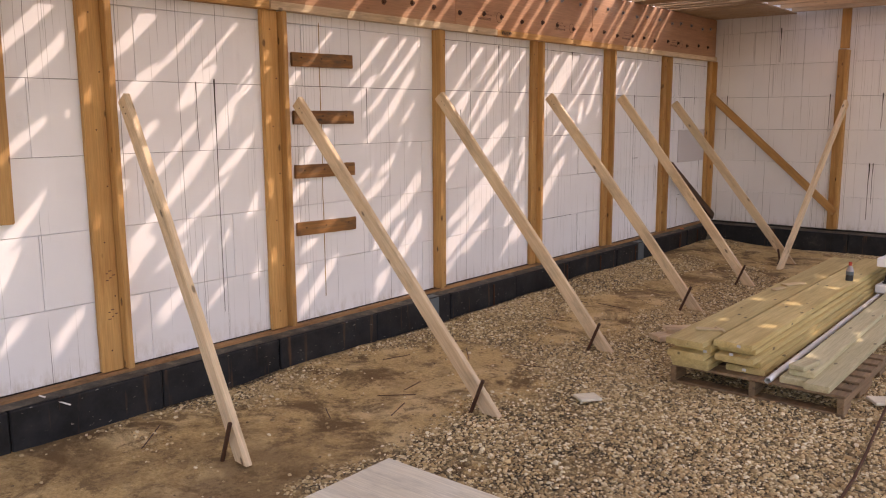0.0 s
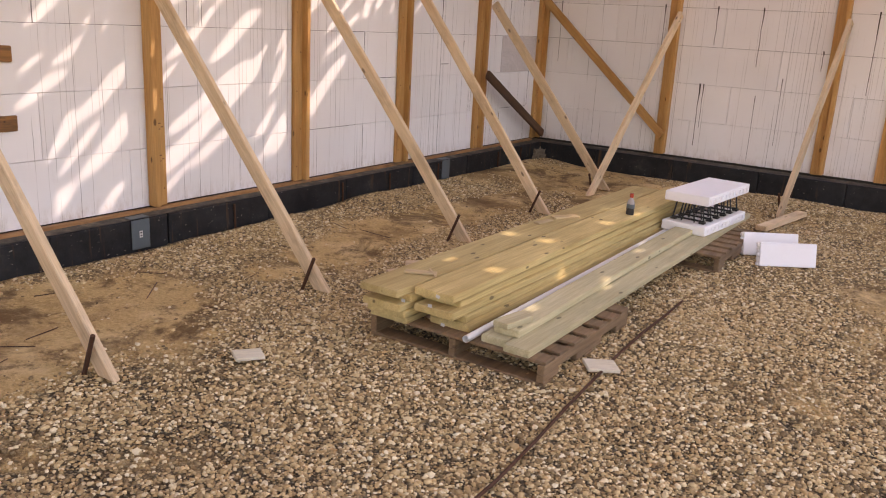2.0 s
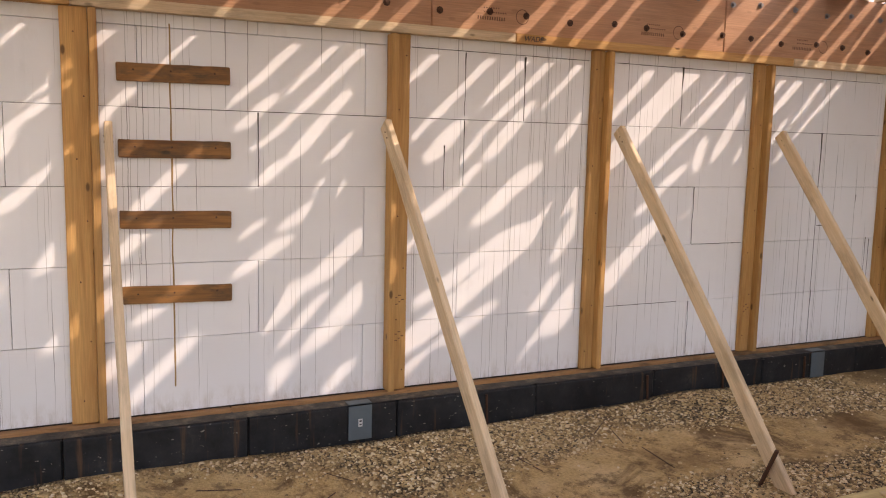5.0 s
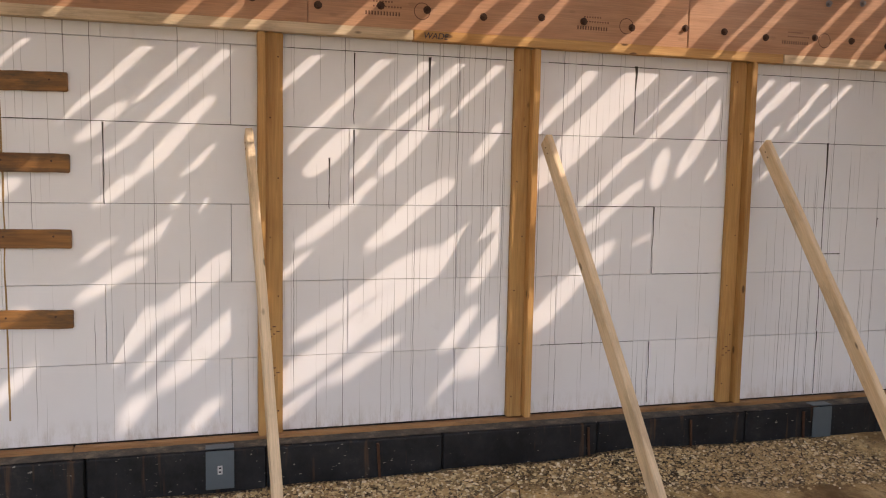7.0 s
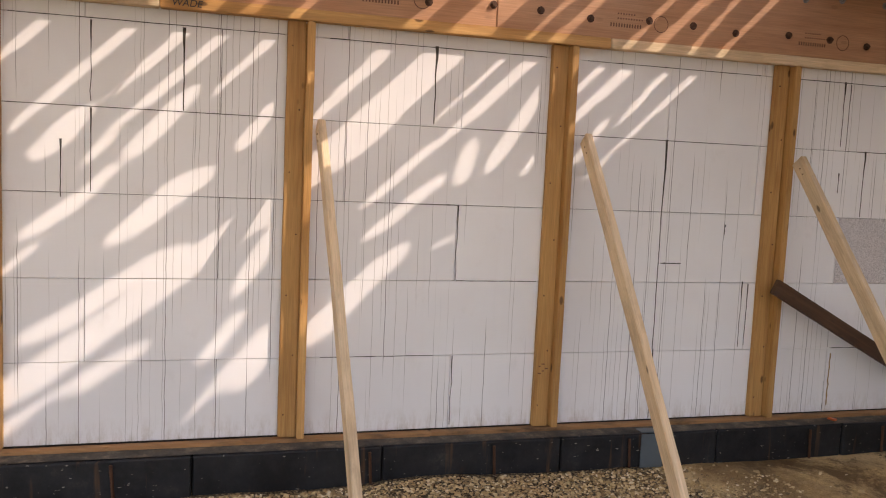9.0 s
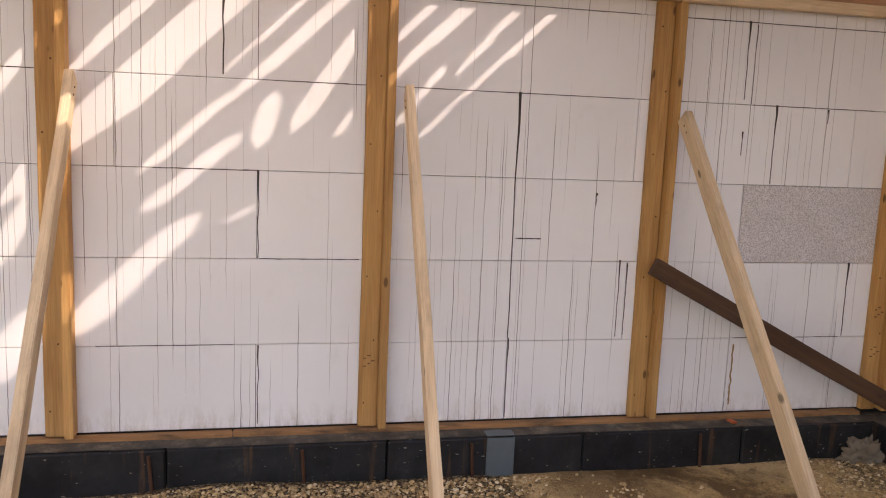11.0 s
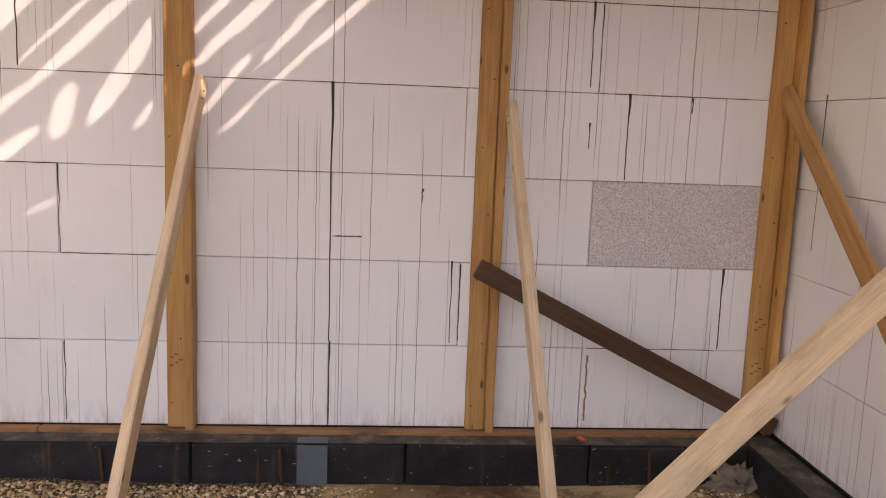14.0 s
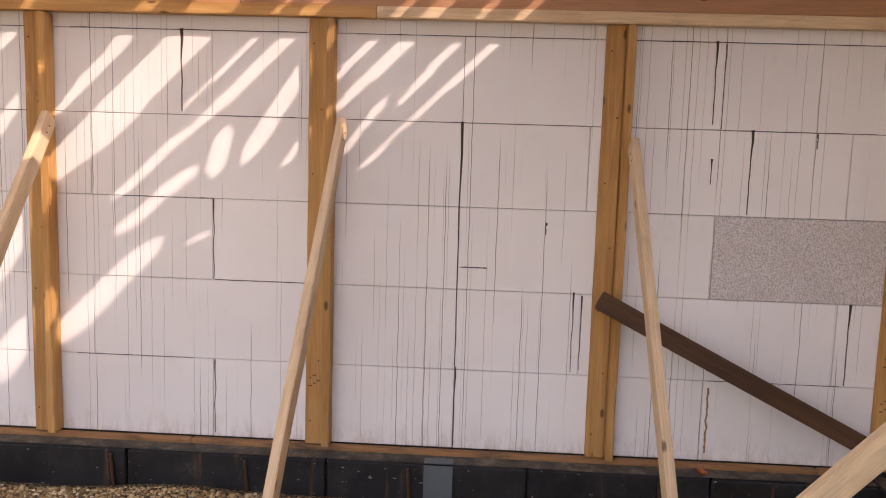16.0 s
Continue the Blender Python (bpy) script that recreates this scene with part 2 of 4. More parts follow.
M_PLY = wood("plywood_offcut", (0.50, 0.36, 0.18), (0.68, 0.52, 0.31), 0.1)
M_PALE = wood("pale_plywood", (0.70, 0.61, 0.44), (0.86, 0.79, 0.63), 0.05, dirt=0.25, grain=0.5)
M_FOAM_W = foam_material("foam_long_wall", "y")
M_FOAM_N = foam_material("foam_far_wall", "x")
M_EPS = plain("clean_white_foam", (0.86, 0.86, 0.87), 0.6, 0, 120, 0.04, 0.1)
M_GLUE = plain("hardened_glue", (0.33, 0.20, 0.07), 0.6)
M_JOINT = plain("dark_joint", (0.05, 0.042, 0.035), 0.9)
M_GROUND = ground_material()
M_STONE = stone_material()
M_MEMB = membrane_material()
M_LEDGE = ledge_material()
M_GREYBOX = plain("grey_patch", (0.095, 0.125, 0.14), 0.5, 0, 20, 0.2)
M_PVC = plain("white_plastic_pipe", (0.78, 0.78, 0.75), 0.35, 0, 12, 0.1, 0.03)
M_BLACK = plain("black_plastic", (0.02, 0.02, 0.02), 0.45)
M_BOLT = plain("galvanised_bolt", (0.35, 0.34, 0.33), 0.4, 0.9)
M_RED = plain("red_plastic", (0.5, 0.05, 0.02), 0.4)
M_CLEAR = plain("hazy_clear_plastic", (0.42, 0.38, 0.37), 0.2)
M_LABEL = plain("pale_label", (0.6, 0.6, 0.58), 0.5)
M_INK = plain("marker_ink", (0.03, 0.025, 0.03), 0.6)
M_STAMP = plain("faded_stamp_ink", (0.17, 0.075, 0.038), 0.8)
M_CONC = plain("rough_concrete", (0.24, 0.195, 0.14), 0.9, 0, 22, 0.5, 0.9)
M_SPECK = speckle_material()
M_ORANGE = plain("orange_plastic", (0.6, 0.12, 0.03), 0.5)


# ---- mesh helpers ----
def finish(bm, name, mat, smooth=False):
    me = bpy.data.meshes.new(name)
    bmesh.ops.recalc_face_normals(bm, faces=bm.faces)
    bm.to_mesh(me)
    bm.free()
    me.materials.append(mat)
    if smooth:
        for f in me.polygons:
            f.use_smooth = True
    return me


def block(lx, ly, lz, bevel=0.004, at=(0, 0, 0), bm=None):
    """A bevelled box centred at `at`."""
    one = bmesh.new()
    bmesh.ops.create_cube(one, size=1, matrix=Matrix.Translation(at) @ Matrix.Diagonal((lx, ly, lz, 1)))
    if bevel:
        bmesh.ops.bevel(one, geom=one.edges[:], offset=min(bevel, 0.3 * min(lx, ly, lz)), segments=1, affect='EDGES')
    if bm is None:
        return one
    tmp = bpy.data.meshes.new("tmp")
    one.to_mesh(tmp)
    one.free()
    bm.from_mesh(tmp)
    bpy.data.meshes.remove(tmp)
    return bm


def lumber(length, wide, thick, warp=0.0, seed=0):
    """A sawn board, its length along x, with eased edges and a slight bow."""
    bm = bmesh.new()
    bmesh.ops.create_cube(bm, size=1, matrix=Matrix.Diagonal((length, wide, thick, 1)))
    bmesh.ops.bevel(bm, geom=[e for e in bm.edges], offset=0.004, segments=2, affect='EDGES')
    cuts = [e for e in bm.edges if abs((e.verts[0].co - e.verts[1].co).x) > 0.8 * length]
    bmesh.ops.subdivide_edges(bm, edges=cuts, cuts=7, use_grid_fill=True)
    rnd = random.Random(seed)
    a, b = rnd.uniform(-1, 1) * warp, rnd.uniform(-1, 1) * warp
    ph = rnd.uniform(0, 6)
    for v in bm.verts:
        u = v.co.x / length * math.pi
        v.co.y += a * math.cos(u) + 0.0012 * math.sin(9 * u + ph)
        v.co.z += b * math.cos(u)
    return bm


def rod(radius, length, segments=10, bm=None, m=None):
    b = bm or bmesh.new()
    bmesh.ops.create_cone(b, cap_ends=True, segments=segments, radius1=radius, radius2=radius, depth=length, matrix=m or Matrix())
    return b


def empty(name, m=None, **tags):
    ob = new(name)
    ob.empty_display_size = 0.1
    if m is not None:
        ob.matrix_world = m
    return tagged(ob, **tags)


def part(name, bm, mat, parent=None, label="", m=None, smooth=False):
    me = bm if isinstance(bm, bpy.types.Mesh) else finish(bm, name, mat, smooth)
    ob = new(name, me)
    if parent is not None:
        ob.parent = parent
    if m is not None:
        ob.matrix_basis = m
    return tagged(ob, label=label)


def between(a, b, up=(0, 0, 1)):
    """A pose whose x axis runs from a to b, at their middle, with y as level as can be."""
    a, b = Vector(a), Vector(b)
    x = (b - a).normalized()
    y = Vector(up).cross(x).normalized()
    z = x.cross(y)
    m = Matrix((x, y, z)).transposed().to_4x4()
    m.translation = (a + b) / 2
    return m


# ---- ground ----
def sandy(x, y):
    """How sandy the ground is, from 0 (gravel) to 1 (bare soil)."""
    n = noise.fractal(Vector((x * 0.9, y * 0.9, 3.1)), 0.9, 2.0, 4)
    near = 1.25 * math.exp(-((x + 3.45) / 0.62) ** 2) * max(0.0, min(1.0, (5.3 - y) / 0.7))
    tongue = 1.0 * math.exp(-((x + 3.3) / 0.34) ** 2) * max(0.0, min(1.0, (y - 4.7) / 0.5))
    patch = 0.8 * math.exp(-((x + 3.75) / 0.3) ** 2 - ((y - 5.35) / 0.4) ** 2)
    corner = 1.0 * math.exp(-((y - 9.7) / 1.1) ** 2 - (max(0.0, x + 3.0) / 0.9) ** 2)
    right = 0.62 * math.exp(-((x - 0.4) / 1.1) ** 2 - ((y - 7.2) / 2.2) ** 2)
    spot = 0.75 * math.exp(-((x + 2.3) / 0.25) ** 2 - ((y - 3.0) / 0.18) ** 2)
    return max(0.0, min(1.0, 0.04 + 0.8 * max(near, tongue, patch, corner, right, spot) + 0.62 * n))


def ground_z(x, y):
    n = noise.fractal(Vector((x * 1.1, y * 1.1, 0.0)), 1.0, 2.0, 3)
    bank = 0.03 * max(0.0, min(1.0, (y - 4.6) / 1.2))
    heap = math.exp(-((x + 4.1) / 0.38) ** 2) * (0.012 + bank + 0.02 * noise.noise(Vector((y * 1.3, 5, 0))))
    return 0.018 * n + heap + 0.005 * noise.noise(Vector((x * 6, y * 6, 9)))


def build_ground():
    xs = [-300, -60, -12] + [-5 + 0.07 * i for i in range(108)] + [4.5, 8.5, 12, 60, 300]
    ys = [-300, -60, -12, -3] + [0.5 + 0.07 * i for i in range(152)] + [12.5, 16, 60, 300]
    verts, sand = [], []
    for y in ys:
        for x in xs:
            near = -5 < x < 2.6 and 0.5 < y < 11.2
            verts.append((x, y, ground_z(x, y) if near else 0.0))
            sand.append(sandy(x, y))
    w = len(xs)
    faces = [(j * w + i, j * w + i + 1, (j + 1) * w + i + 1, (j + 1) * w + i) for j in range(len(ys) - 1) for i in range(w - 1)]
    me = bpy.data.meshes.new("ground")
    me.from_pydata(verts, [], faces)
    att = me.attributes.new("sand", 'FLOAT', 'POINT')
    att.data.foreach_set("value", sand)
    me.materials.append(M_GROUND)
    me.polygons.foreach_set("use_smooth", [True] * len(me.polygons))
    tagged(new("ground", me), "bare soil floor with damp patches and gravel", "ground", kind="structure")


def build_gravel():
    """Loose rounded pebbles over the gravelled parts of the floor."""
    ring = lambda r, z, turn: [(r * math.cos(a), r * math.sin(a), z) for a in [(k + turn) * math.pi * 0.4 for k in range(5)]]
    base = np.array([(0, 0, 1), *ring(0.85, 0.52, 0), *ring(0.96, -0.35, 0.5)])
    tri = np.array([t for k in range(5) for t in ((0, 1 + k, 1 + (k + 1) % 5), (1 + k, 6 + k, 1 + (k + 1) % 5), (6 + k, 6 + (k + 1) % 5, 1 + (k + 1) % 5))])
    rng = np.random.default_rng(4)
    pts = []
    while len(pts) < 178000:
        x, y = rng.uniform(-4.13, 0.75), rng.uniform(1.2, 10.6)
        rim = min(1.1 - x, y - 1.3) + 0.3 * noise.noise(Vector((x * 1.5, y * 1.5, 4)))
        if rng.random() > rim / 0.8:
            continue
        if y > 7 and rng.random() < 0.3:
            continue
        s = sandy(x, y)
        if rng.random() < 1.15 - 1.7 * s or rng.random() < 0.012:
            pts.append((x, y, ground_z(x, y)))
    pts = np.array(pts)
    n = len(pts)
    size = rng.gamma(9.0, 0.0076 / 9.0, n).clip(0.0045, 0.02)
    scl = size[:, None] * rng.uniform((0.85, 0.75, 0.45), (1.35, 1.1, 0.75), (n, 3))
    ang, tilt = rng.uniform(0, 6.283, n), rng.uniform(-0.5, 0.5, n)
    lump = rng.uniform(0.82, 1.15, (n, len(base), 1))
    v = base[None] * lump * scl[:, None, :]
    y0 = v[..., 1] * np.cos(tilt)[:, None] - v[..., 2] * np.sin(tilt)[:, None]
    z0 = v[..., 1] * np.sin(tilt)[:, None] + v[..., 2] * np.cos(tilt)[:, None]
    x1 = v[..., 0] * np.cos(ang)[:, None] - y0 * np.sin(ang)[:, None]
    y1 = v[..., 0] * np.sin(ang)[:, None] + y0 * np.cos(ang)[:, None]
    v = np.stack((x1, y1, z0), -1) + pts[:, None, :]
    v[..., 2] += (scl[:, 2] * 0.45)[:, None]
    f = (tri[None] + (np.arange(n) * len(base))[:, None, None]).reshape(-1, 3)
    me = bpy.data.meshes.new("gravel")
    me.vertices.add(n * len(base))
    me.vertices.foreach_set("co", v.reshape(-1))
    me.loops.add(len(f) * 3)
    me.loops.foreach_set("vertex_index", f.reshape(-1).astype(np.int32))
    me.polygons.add(len(f))
    me.polygons.foreach_set("loop_start", np.arange(0, len(f) * 3, 3, dtype=np.int32))
    me.polygons.foreach_set("use_smooth", np.ones(len(f), dtype=bool))
    me.update(calc_edges=True)
    me.materials.append(M_STONE)
    tagged(new("gravel", me), "loose rounded brown and grey pebbles on soil", "gravel", kind="stuff")


build_ground()
build_gravel()


# ---- walls ----
# cores behind the foam panels; the panels stand 30 mm in front
WT = 0.25
wall_west = tagged(part("wall_west", block(WT, NY - SY + WT, 3.6, 0, (WX - 0.03 - WT / 2, (NY + SY + WT) / 2, 1.8)), M_JOINT),
                   "insulated foam block wall with dark joints", "wall", kind="structure")
wall_north = tagged(part("wall_north", block(EX - WX + 0.03, WT, 3.6, 0, ((EX + WX - 0.03) / 2, NY + 0.03 + WT / 2, 1.8)), M_JOINT),
                    "insulated foam block wall with dark joints", "wall", kind="structure")
# unseen walls added to close the site, kept low to admit sky light
tagged(part("wall_east", block(WT, NY - SY + 0.5, 1.2, 0, (EX + WT / 2, (NY + SY) / 2, 0.6)), M_EPS), "added white foam block wall, out of view", "wall", kind="structure")
tagged(part("wall_south", block(EX - WX, WT, 1.2, 0, ((EX + WX) / 2, SY - WT / 2, 0.6)), M_EPS), "added white foam block wall, out of view", "wall", kind="structure")


def foam_piece(length, height, axis):
    g = 0.003
    d = (0.03, length - g, height - g) if axis == "y" else (length - g, 0.03, height - g)
    return block(*d, bevel=0.0016)


def foam_wall(parent, axis, mat, start, end, shifts, top):
    cache = {}
    z = Z0
    for row, shift in enumerate(shifts):
        h = min(COURSE, top - z)
        a = start
        b = start + shift
        while a < end - 0.01:
            b = min(b, end)
            length = round(b - a, 4)
            key = (length, round(h, 4))
            if key not in cache:
                bm = foam_piece(length, h, axis)
                cache[key] = finish(bm, "foam_block", mat)
            mid = (a + b) / 2
            at = (WX - 0.015, mid, z + h / 2) if axis == "y" else (mid, NY + 0.015, z + h / 2)
            # meshes are shared, so wear is read in the wall's own space through the parent
            ob = part("foam_block", cache[key], mat, parent, m=Matrix.Translation(at))
            a, b = b, b + 1.2165
        z += COURSE


# ---- footing ----
def footing(name, axis, a, b, parent_label):
    ft = empty(name, label=parent_label, category="footing", kind="structure")
    depth, height = FOOT + 0.1, 0.228
    x = a
    rnd = random.Random(7)
    i = 0
    while x < b - 0.01:
        step = min(rnd.uniform(0.85, 1.0), b - x)
        d = rnd.uniform(-0.006, 0.006)
        if axis == "y":
            bm = block(depth, step - 0.006, height + 0.3, 0.008, (WX + FOOT - depth / 2 + d, x + step / 2, height / 2 - 0.15))
        else:
            bm = block(step - 0.006, depth, height + 0.3, 0.008, (x + step / 2, NY - FOOT + depth / 2 - d, height / 2 - 0.15))
        part("footing_panel", bm, M_MEMB, ft)
        x += step
        i += 1
    # dusty top of the ledge
    rows, cols = 3, int((b - a) / 0.08)
    bm = bmesh.new()
    grid = []
    for j in range(rows + 1):
        line = []
        for k in range(cols + 1):
            s = a + (b - a) * k / cols
            w = FOOT - 0.012 - (FOOT - 0.012) * j / rows
            wob = 0.006 * noise.noise(Vector((s * 6, j, 2))) if j == 0 else 0
            zz = height + 0.004 + 0.006 * max(0, noise.noise(Vector((s * 9, j * 2.0, 7)))) + 0.002 * j
            p = (WX + w + wob, s, zz) if axis == "y" else (s, NY - w + wob, zz)
            line.append(bm.verts.new(p))
        grid.append(line)
    for j in range(rows):
        for k in range(cols):
            bm.faces.new((grid[j][k], grid[j][k + 1], grid[j + 1][k + 1], grid[j + 1][k]))
    part("ledge_dust", bm, M_LEDGE, ft, "dried mud on the ledge", smooth=True)
    # dirt-stained sill board under the foam
    s = a if axis == "y" else b
    while s < b - 0.01:
        e = min(s + 3.1, b)
        m = between((WX + 0.028, s, height + 0.016), (WX + 0.028, e - 0.004, height + 0.016)) if axis == "y" else between((s, NY - 0.028, height + 0.016), (e - 0.004, NY - 0.028, height + 0.016))
        part("sill_board", lumber(e - s - 0.004, 0.05, 0.026, 0.002, int(s * 10)), M_PLATE, ft, "rust-brown wet sill board", m)
        s = e
    return ft


foot_w = footing("footing_west", "y", -2.0, NY - FOOT + 0.0, "low black bitumen-coated concrete footing")
foot_n = footing("footing_north", "x", WX, EX, "low black bitumen-coated concrete footing")

# grey patches glued on the footing, one with a printed label
for i, (y, label) in enumerate(((4.9, True), (8.56, False))):
    t = empty("grey_cover_plate", pose(WX + FOOT + 0.008, y, 0), label="grey sheet patch with printed mark on footing" if label else "plain grey sheet patch on the footing", category="cover plate")
    part("plate", block(0.006, 0.14, 0.2, 0.002, (0, 0, 0.13)), M_GREYBOX, t)
    part("plate_top", block(0.07, 0.14, 0.004, 0.001, (-0.035, 0, 0.24)), M_GREYBOX, t)
    if label:
        part("sticker", block(0.002, 0.024, 0.045, 0, (0.0042, 0, 0.13)), M_LABEL, t, "small white printed sticker")
        for k in (-0.010, 0.010):
            part("print_mark", block(0.002, 0.013, 0.009, 0, (0.0052, 0, 0.13 + k)), M_INK, t)

# rusty streak stakes against the footing
for y in (5.72, 6.95, 7.62, 8.42, 9.62, 10.15):
    ob = part("rebar_stub", rod(0.008, 0.2, 8), M_STAKE, m=pose(WX + FOOT + 0.012, y, 0.11, 4, 2, 0))
    tagged(ob, "short rusty reinforcing bar against black footing", "rebar", "rebar stubs")

# lump of spilt concrete in the corner
bm = bmesh.new()
bmesh.ops.create_icosphere(bm, subdivisions=5, radius=1)
for v in bm.verts:
    n = 1 + 0.55 * noise.fractal(v.co * 3.0, 0.8, 2.0, 4)
    n += 0.16 * noise.noise(v.co * 11)
    v.co = Vector((v.co.x * 0.075 * n, v.co.y * 0.12 * n, max(-0.02, v.co.z * 0.1 * n)))
tagged(part("concrete_spill", bm, M_CONC, m=pose(WX + 0.19, NY - 0.23, 0.04), smooth=True), "rough grey lump of spilt concrete in corner", "concrete")


# ---- uprights and braces on the long wall ----
POST_TOP = 2.343


def upright(y, edge, top=POST_TOP, seed=0, wide=0.089):
    """A flat stud and one on edge beside it, fixed to the foam. edge: +1 the narrow one is on the far side."""
    t = empty("wall_upright", pose(WX, y, Z0), label="yellow-brown double timber upright on foam wall", category="timber post", group="wall uprights")
    h = top - Z0
    up = pose(0, 0, 0, 0, -90, 0)
    part("flat_stud", lumber(h, wide, 0.038, 0.002, seed), M_STUD, t, m=pose(0.0205, edge * (0.0235 - wide / 2), h / 2) @ up)
    part("edge_stud", lumber(h - 0.01, 0.038, 0.089, 0.002, seed + 1), M_STUD, t, m=pose(0.046, edge * 0.044, h / 2) @ up)
    for zc in ((0.30, 0.52) if seed % 2 else ()):
        for k in range(5):
            part("grade_mark", block(0.0006, 0.012 + 0.006 * ((k + seed) % 2), 0.006, 0), M_STAMP, t, m=pose(0.0402, -edge * 0.021 + 0.02 * ((k * 7 + seed) % 3 - 1), zc + 0.013 * k))
    for k in range(7):
        part("nail_head", rod(0.004, 0.004, 8), M_STAKE, t, m=pose(0.0405, -edge * (0.021 + 0.02 * (-1) ** k), 0.12 + k * (h - 0.24) / 6, 0, 90, 0))
    return t


def brace(top, foot, seed=0, stake_side=-1):
    """A raking prop from an upright to the ground with a stake beside its foot."""
    a, b = Vector(top), Vector(foot)
    b.z = ground_z(b.x, b.y) + 0.012
    L = (b - a).length
    t = empty("raking_brace", Matrix.Translation(b), label="pale sawn timber brace raking to the ground", category="timber brace", group="raking braces")
    m = between(a, b)
    m.translation = (a + b) / 2 - b
    bm = lumber(L, 0.038, 0.089, 0.006, seed)
    d = (b - a).normalized()
    # level cut at the foot
    hor = Vector((d.x, d.y, 0)).normalized()
    for v in bm.verts:
        if v.co.x > L / 2 - 0.02:
            w = (m.to_3x3() @ Vector((0, 0, v.co.z))).z
            v.co.x += max(-0.1, min(0.1, w / max(0.2, -d.z)))
    part("board", bm, M_BRACE, t, m=m)
    side = Vector((-d.y, d.x, 0)).normalized() * stake_side
    s0 = Vector((0, 0, 0)) - hor * 0.09 + side * 0.045
    part("stake", rod(0.011, 0.24, 8), M_STAKE, t, "rust-brown steel stake", between(s0 + Vector((0, 0, 0.0)) - hor * 0.03, s0 + Vector((0, 0, 0.19)) + hor * 0.05) @ pose(0, 0, 0, 0, 90, 0))
    for k in (0.06, 0.10):
        p = (a - b) + d * k
        part("nail_head", rod(0.004, 0.044, 8), M_STAKE, t, m=Matrix.Translation(p) @ pose(0, 0, 0, 90, 0, math.degrees(math.atan2(hor.y, hor.x))))
    return t


UPRIGHTS = ((0.95, 1), (2.30, 1), (3.50, 1), (5.16, -1), (6.555, 1), (7.945, 1), (9.34, 1), (10.71, 1))
for i, (y, e) in enumerate(UPRIGHTS):
    upright(y, e, seed=i * 3, wide=0.125 if i in (1, 2) else 0.089)
bx = WX + 0.12
BRACES = (((bx, 2.385, 1.78), (-3.14, 2.275)), ((bx, 3.60, 1.77), (-2.61, 3.58)), ((bx, 5.05, 1.83), (-2.725, 5.105)),
          ((bx, 6.65, 1.845), (-2.72, 6.68)), ((bx, 8.06, 1.855), (-2.73, 8.0)), ((bx, 9.41, 1.80), (-2.78, 9.45)))
for i, (a, b) in enumerate(BRACES):
    brace(a, (*b, 0), seed=20 + i, stake_side=-1)

# far wall: uprights, two raking braces, one diagonal board
for i, x in enumerate((-2.71, -1.02, -0.42, 1.3)):
    t = empty("wall_upright", pose(x, NY, Z0), label="brown timber upright on the far foam wall", category="timber post", group="wall uprights")
    h = (2.16 if i == 0 else 2.6)
    up = pose(0, 0, 0, 0, -90, 90)
    part("flat_stud", lumber(h, 0.089, 0.038, 0.002, 60 + i), M_STUD, t, m=pose(-0.02, -0.0205, h / 2) @ up)
    part("edge_stud", lumber(h - 0.02, 0.038, 0.089, 0.002, 70 + i), M_STUD, t, m=pose(0.045, -0.046, h / 2) @ up)
    if i == 0:
        part("upper_stud", lumber(0.7, 0.1, 0.03, 0.0, 75), M_STUD, t, m=pose(0.0, -0.0165, h + 0.36) @ up)
    if i < 2:
        brace((x + 0.085, NY - 0.11, 1.80), ((-2.78, 9.08, 0), (-1.09, 9.6, 0))[i], seed=40 + i)
diag = part("diagonal_board", lumber(2.16, 0.038, 0.089, 0.003, 77), M_STUD, m=between((WX + 0.03, NY - 0.095, 1.92), (-2.66, NY - 0.112, 0.47)))
tagged(diag, "brown timber nailed diagonally across the corner bay", "timber brace")
dark = part("dark_board", lumber(1.66, 0.038, 0.089, 0.002, 78), M_DARK, m=between((WX + 0.16, 9.31, 1.06), (WX + 0.12, 10.74, 0.33)))
tagged(dark, "dark wet timber leaning diagonally against the uprights", "timber board")

# ladder of short cleats, and a short board hung on the wall
for i, z in enumerate((2.05, 1.665, 1.30, 0.905)):
    t = empty("wall_cleat", pose(WX, 3.93, z), label="short stained wooden cleat nailed level to foam", category="wood cleat", group="ladder of cleats")
    part("board", lumber(0.56, 0.092, 0.02, 0.001, 80 + i), M_CLEAT, t, m=pose(0.012, 0, 0, 90, 0.6 * (i - 1), 90))
    for s in (-0.2, -0.02, 0.2):
        part("nail_head", rod(0.005, 0.004, 8), M_STAKE, t, m=pose(0.024, s, 0.01, 0, 90, 0))
hung = part("hanging_board", lumber(1.25, 0.085, 0.035, 0.002, 90), M_STUD, m=pose(WX + 0.022, 1.765, 1.145 + 0.625, 0, -90, 0) @ pose(0, 0, 0, 0, 0, 1))
tagged(hung, "short brown stud hung against the foam wall", "timber board")
# scuffed grey patch of foam
part("foam_patch", block(0.004, 0.96, 0.399, 0.001), M_SPECK, wall_west, "speckled grey scuffed foam panel", pose(WX + 0.001, 10.314, 1.2698))

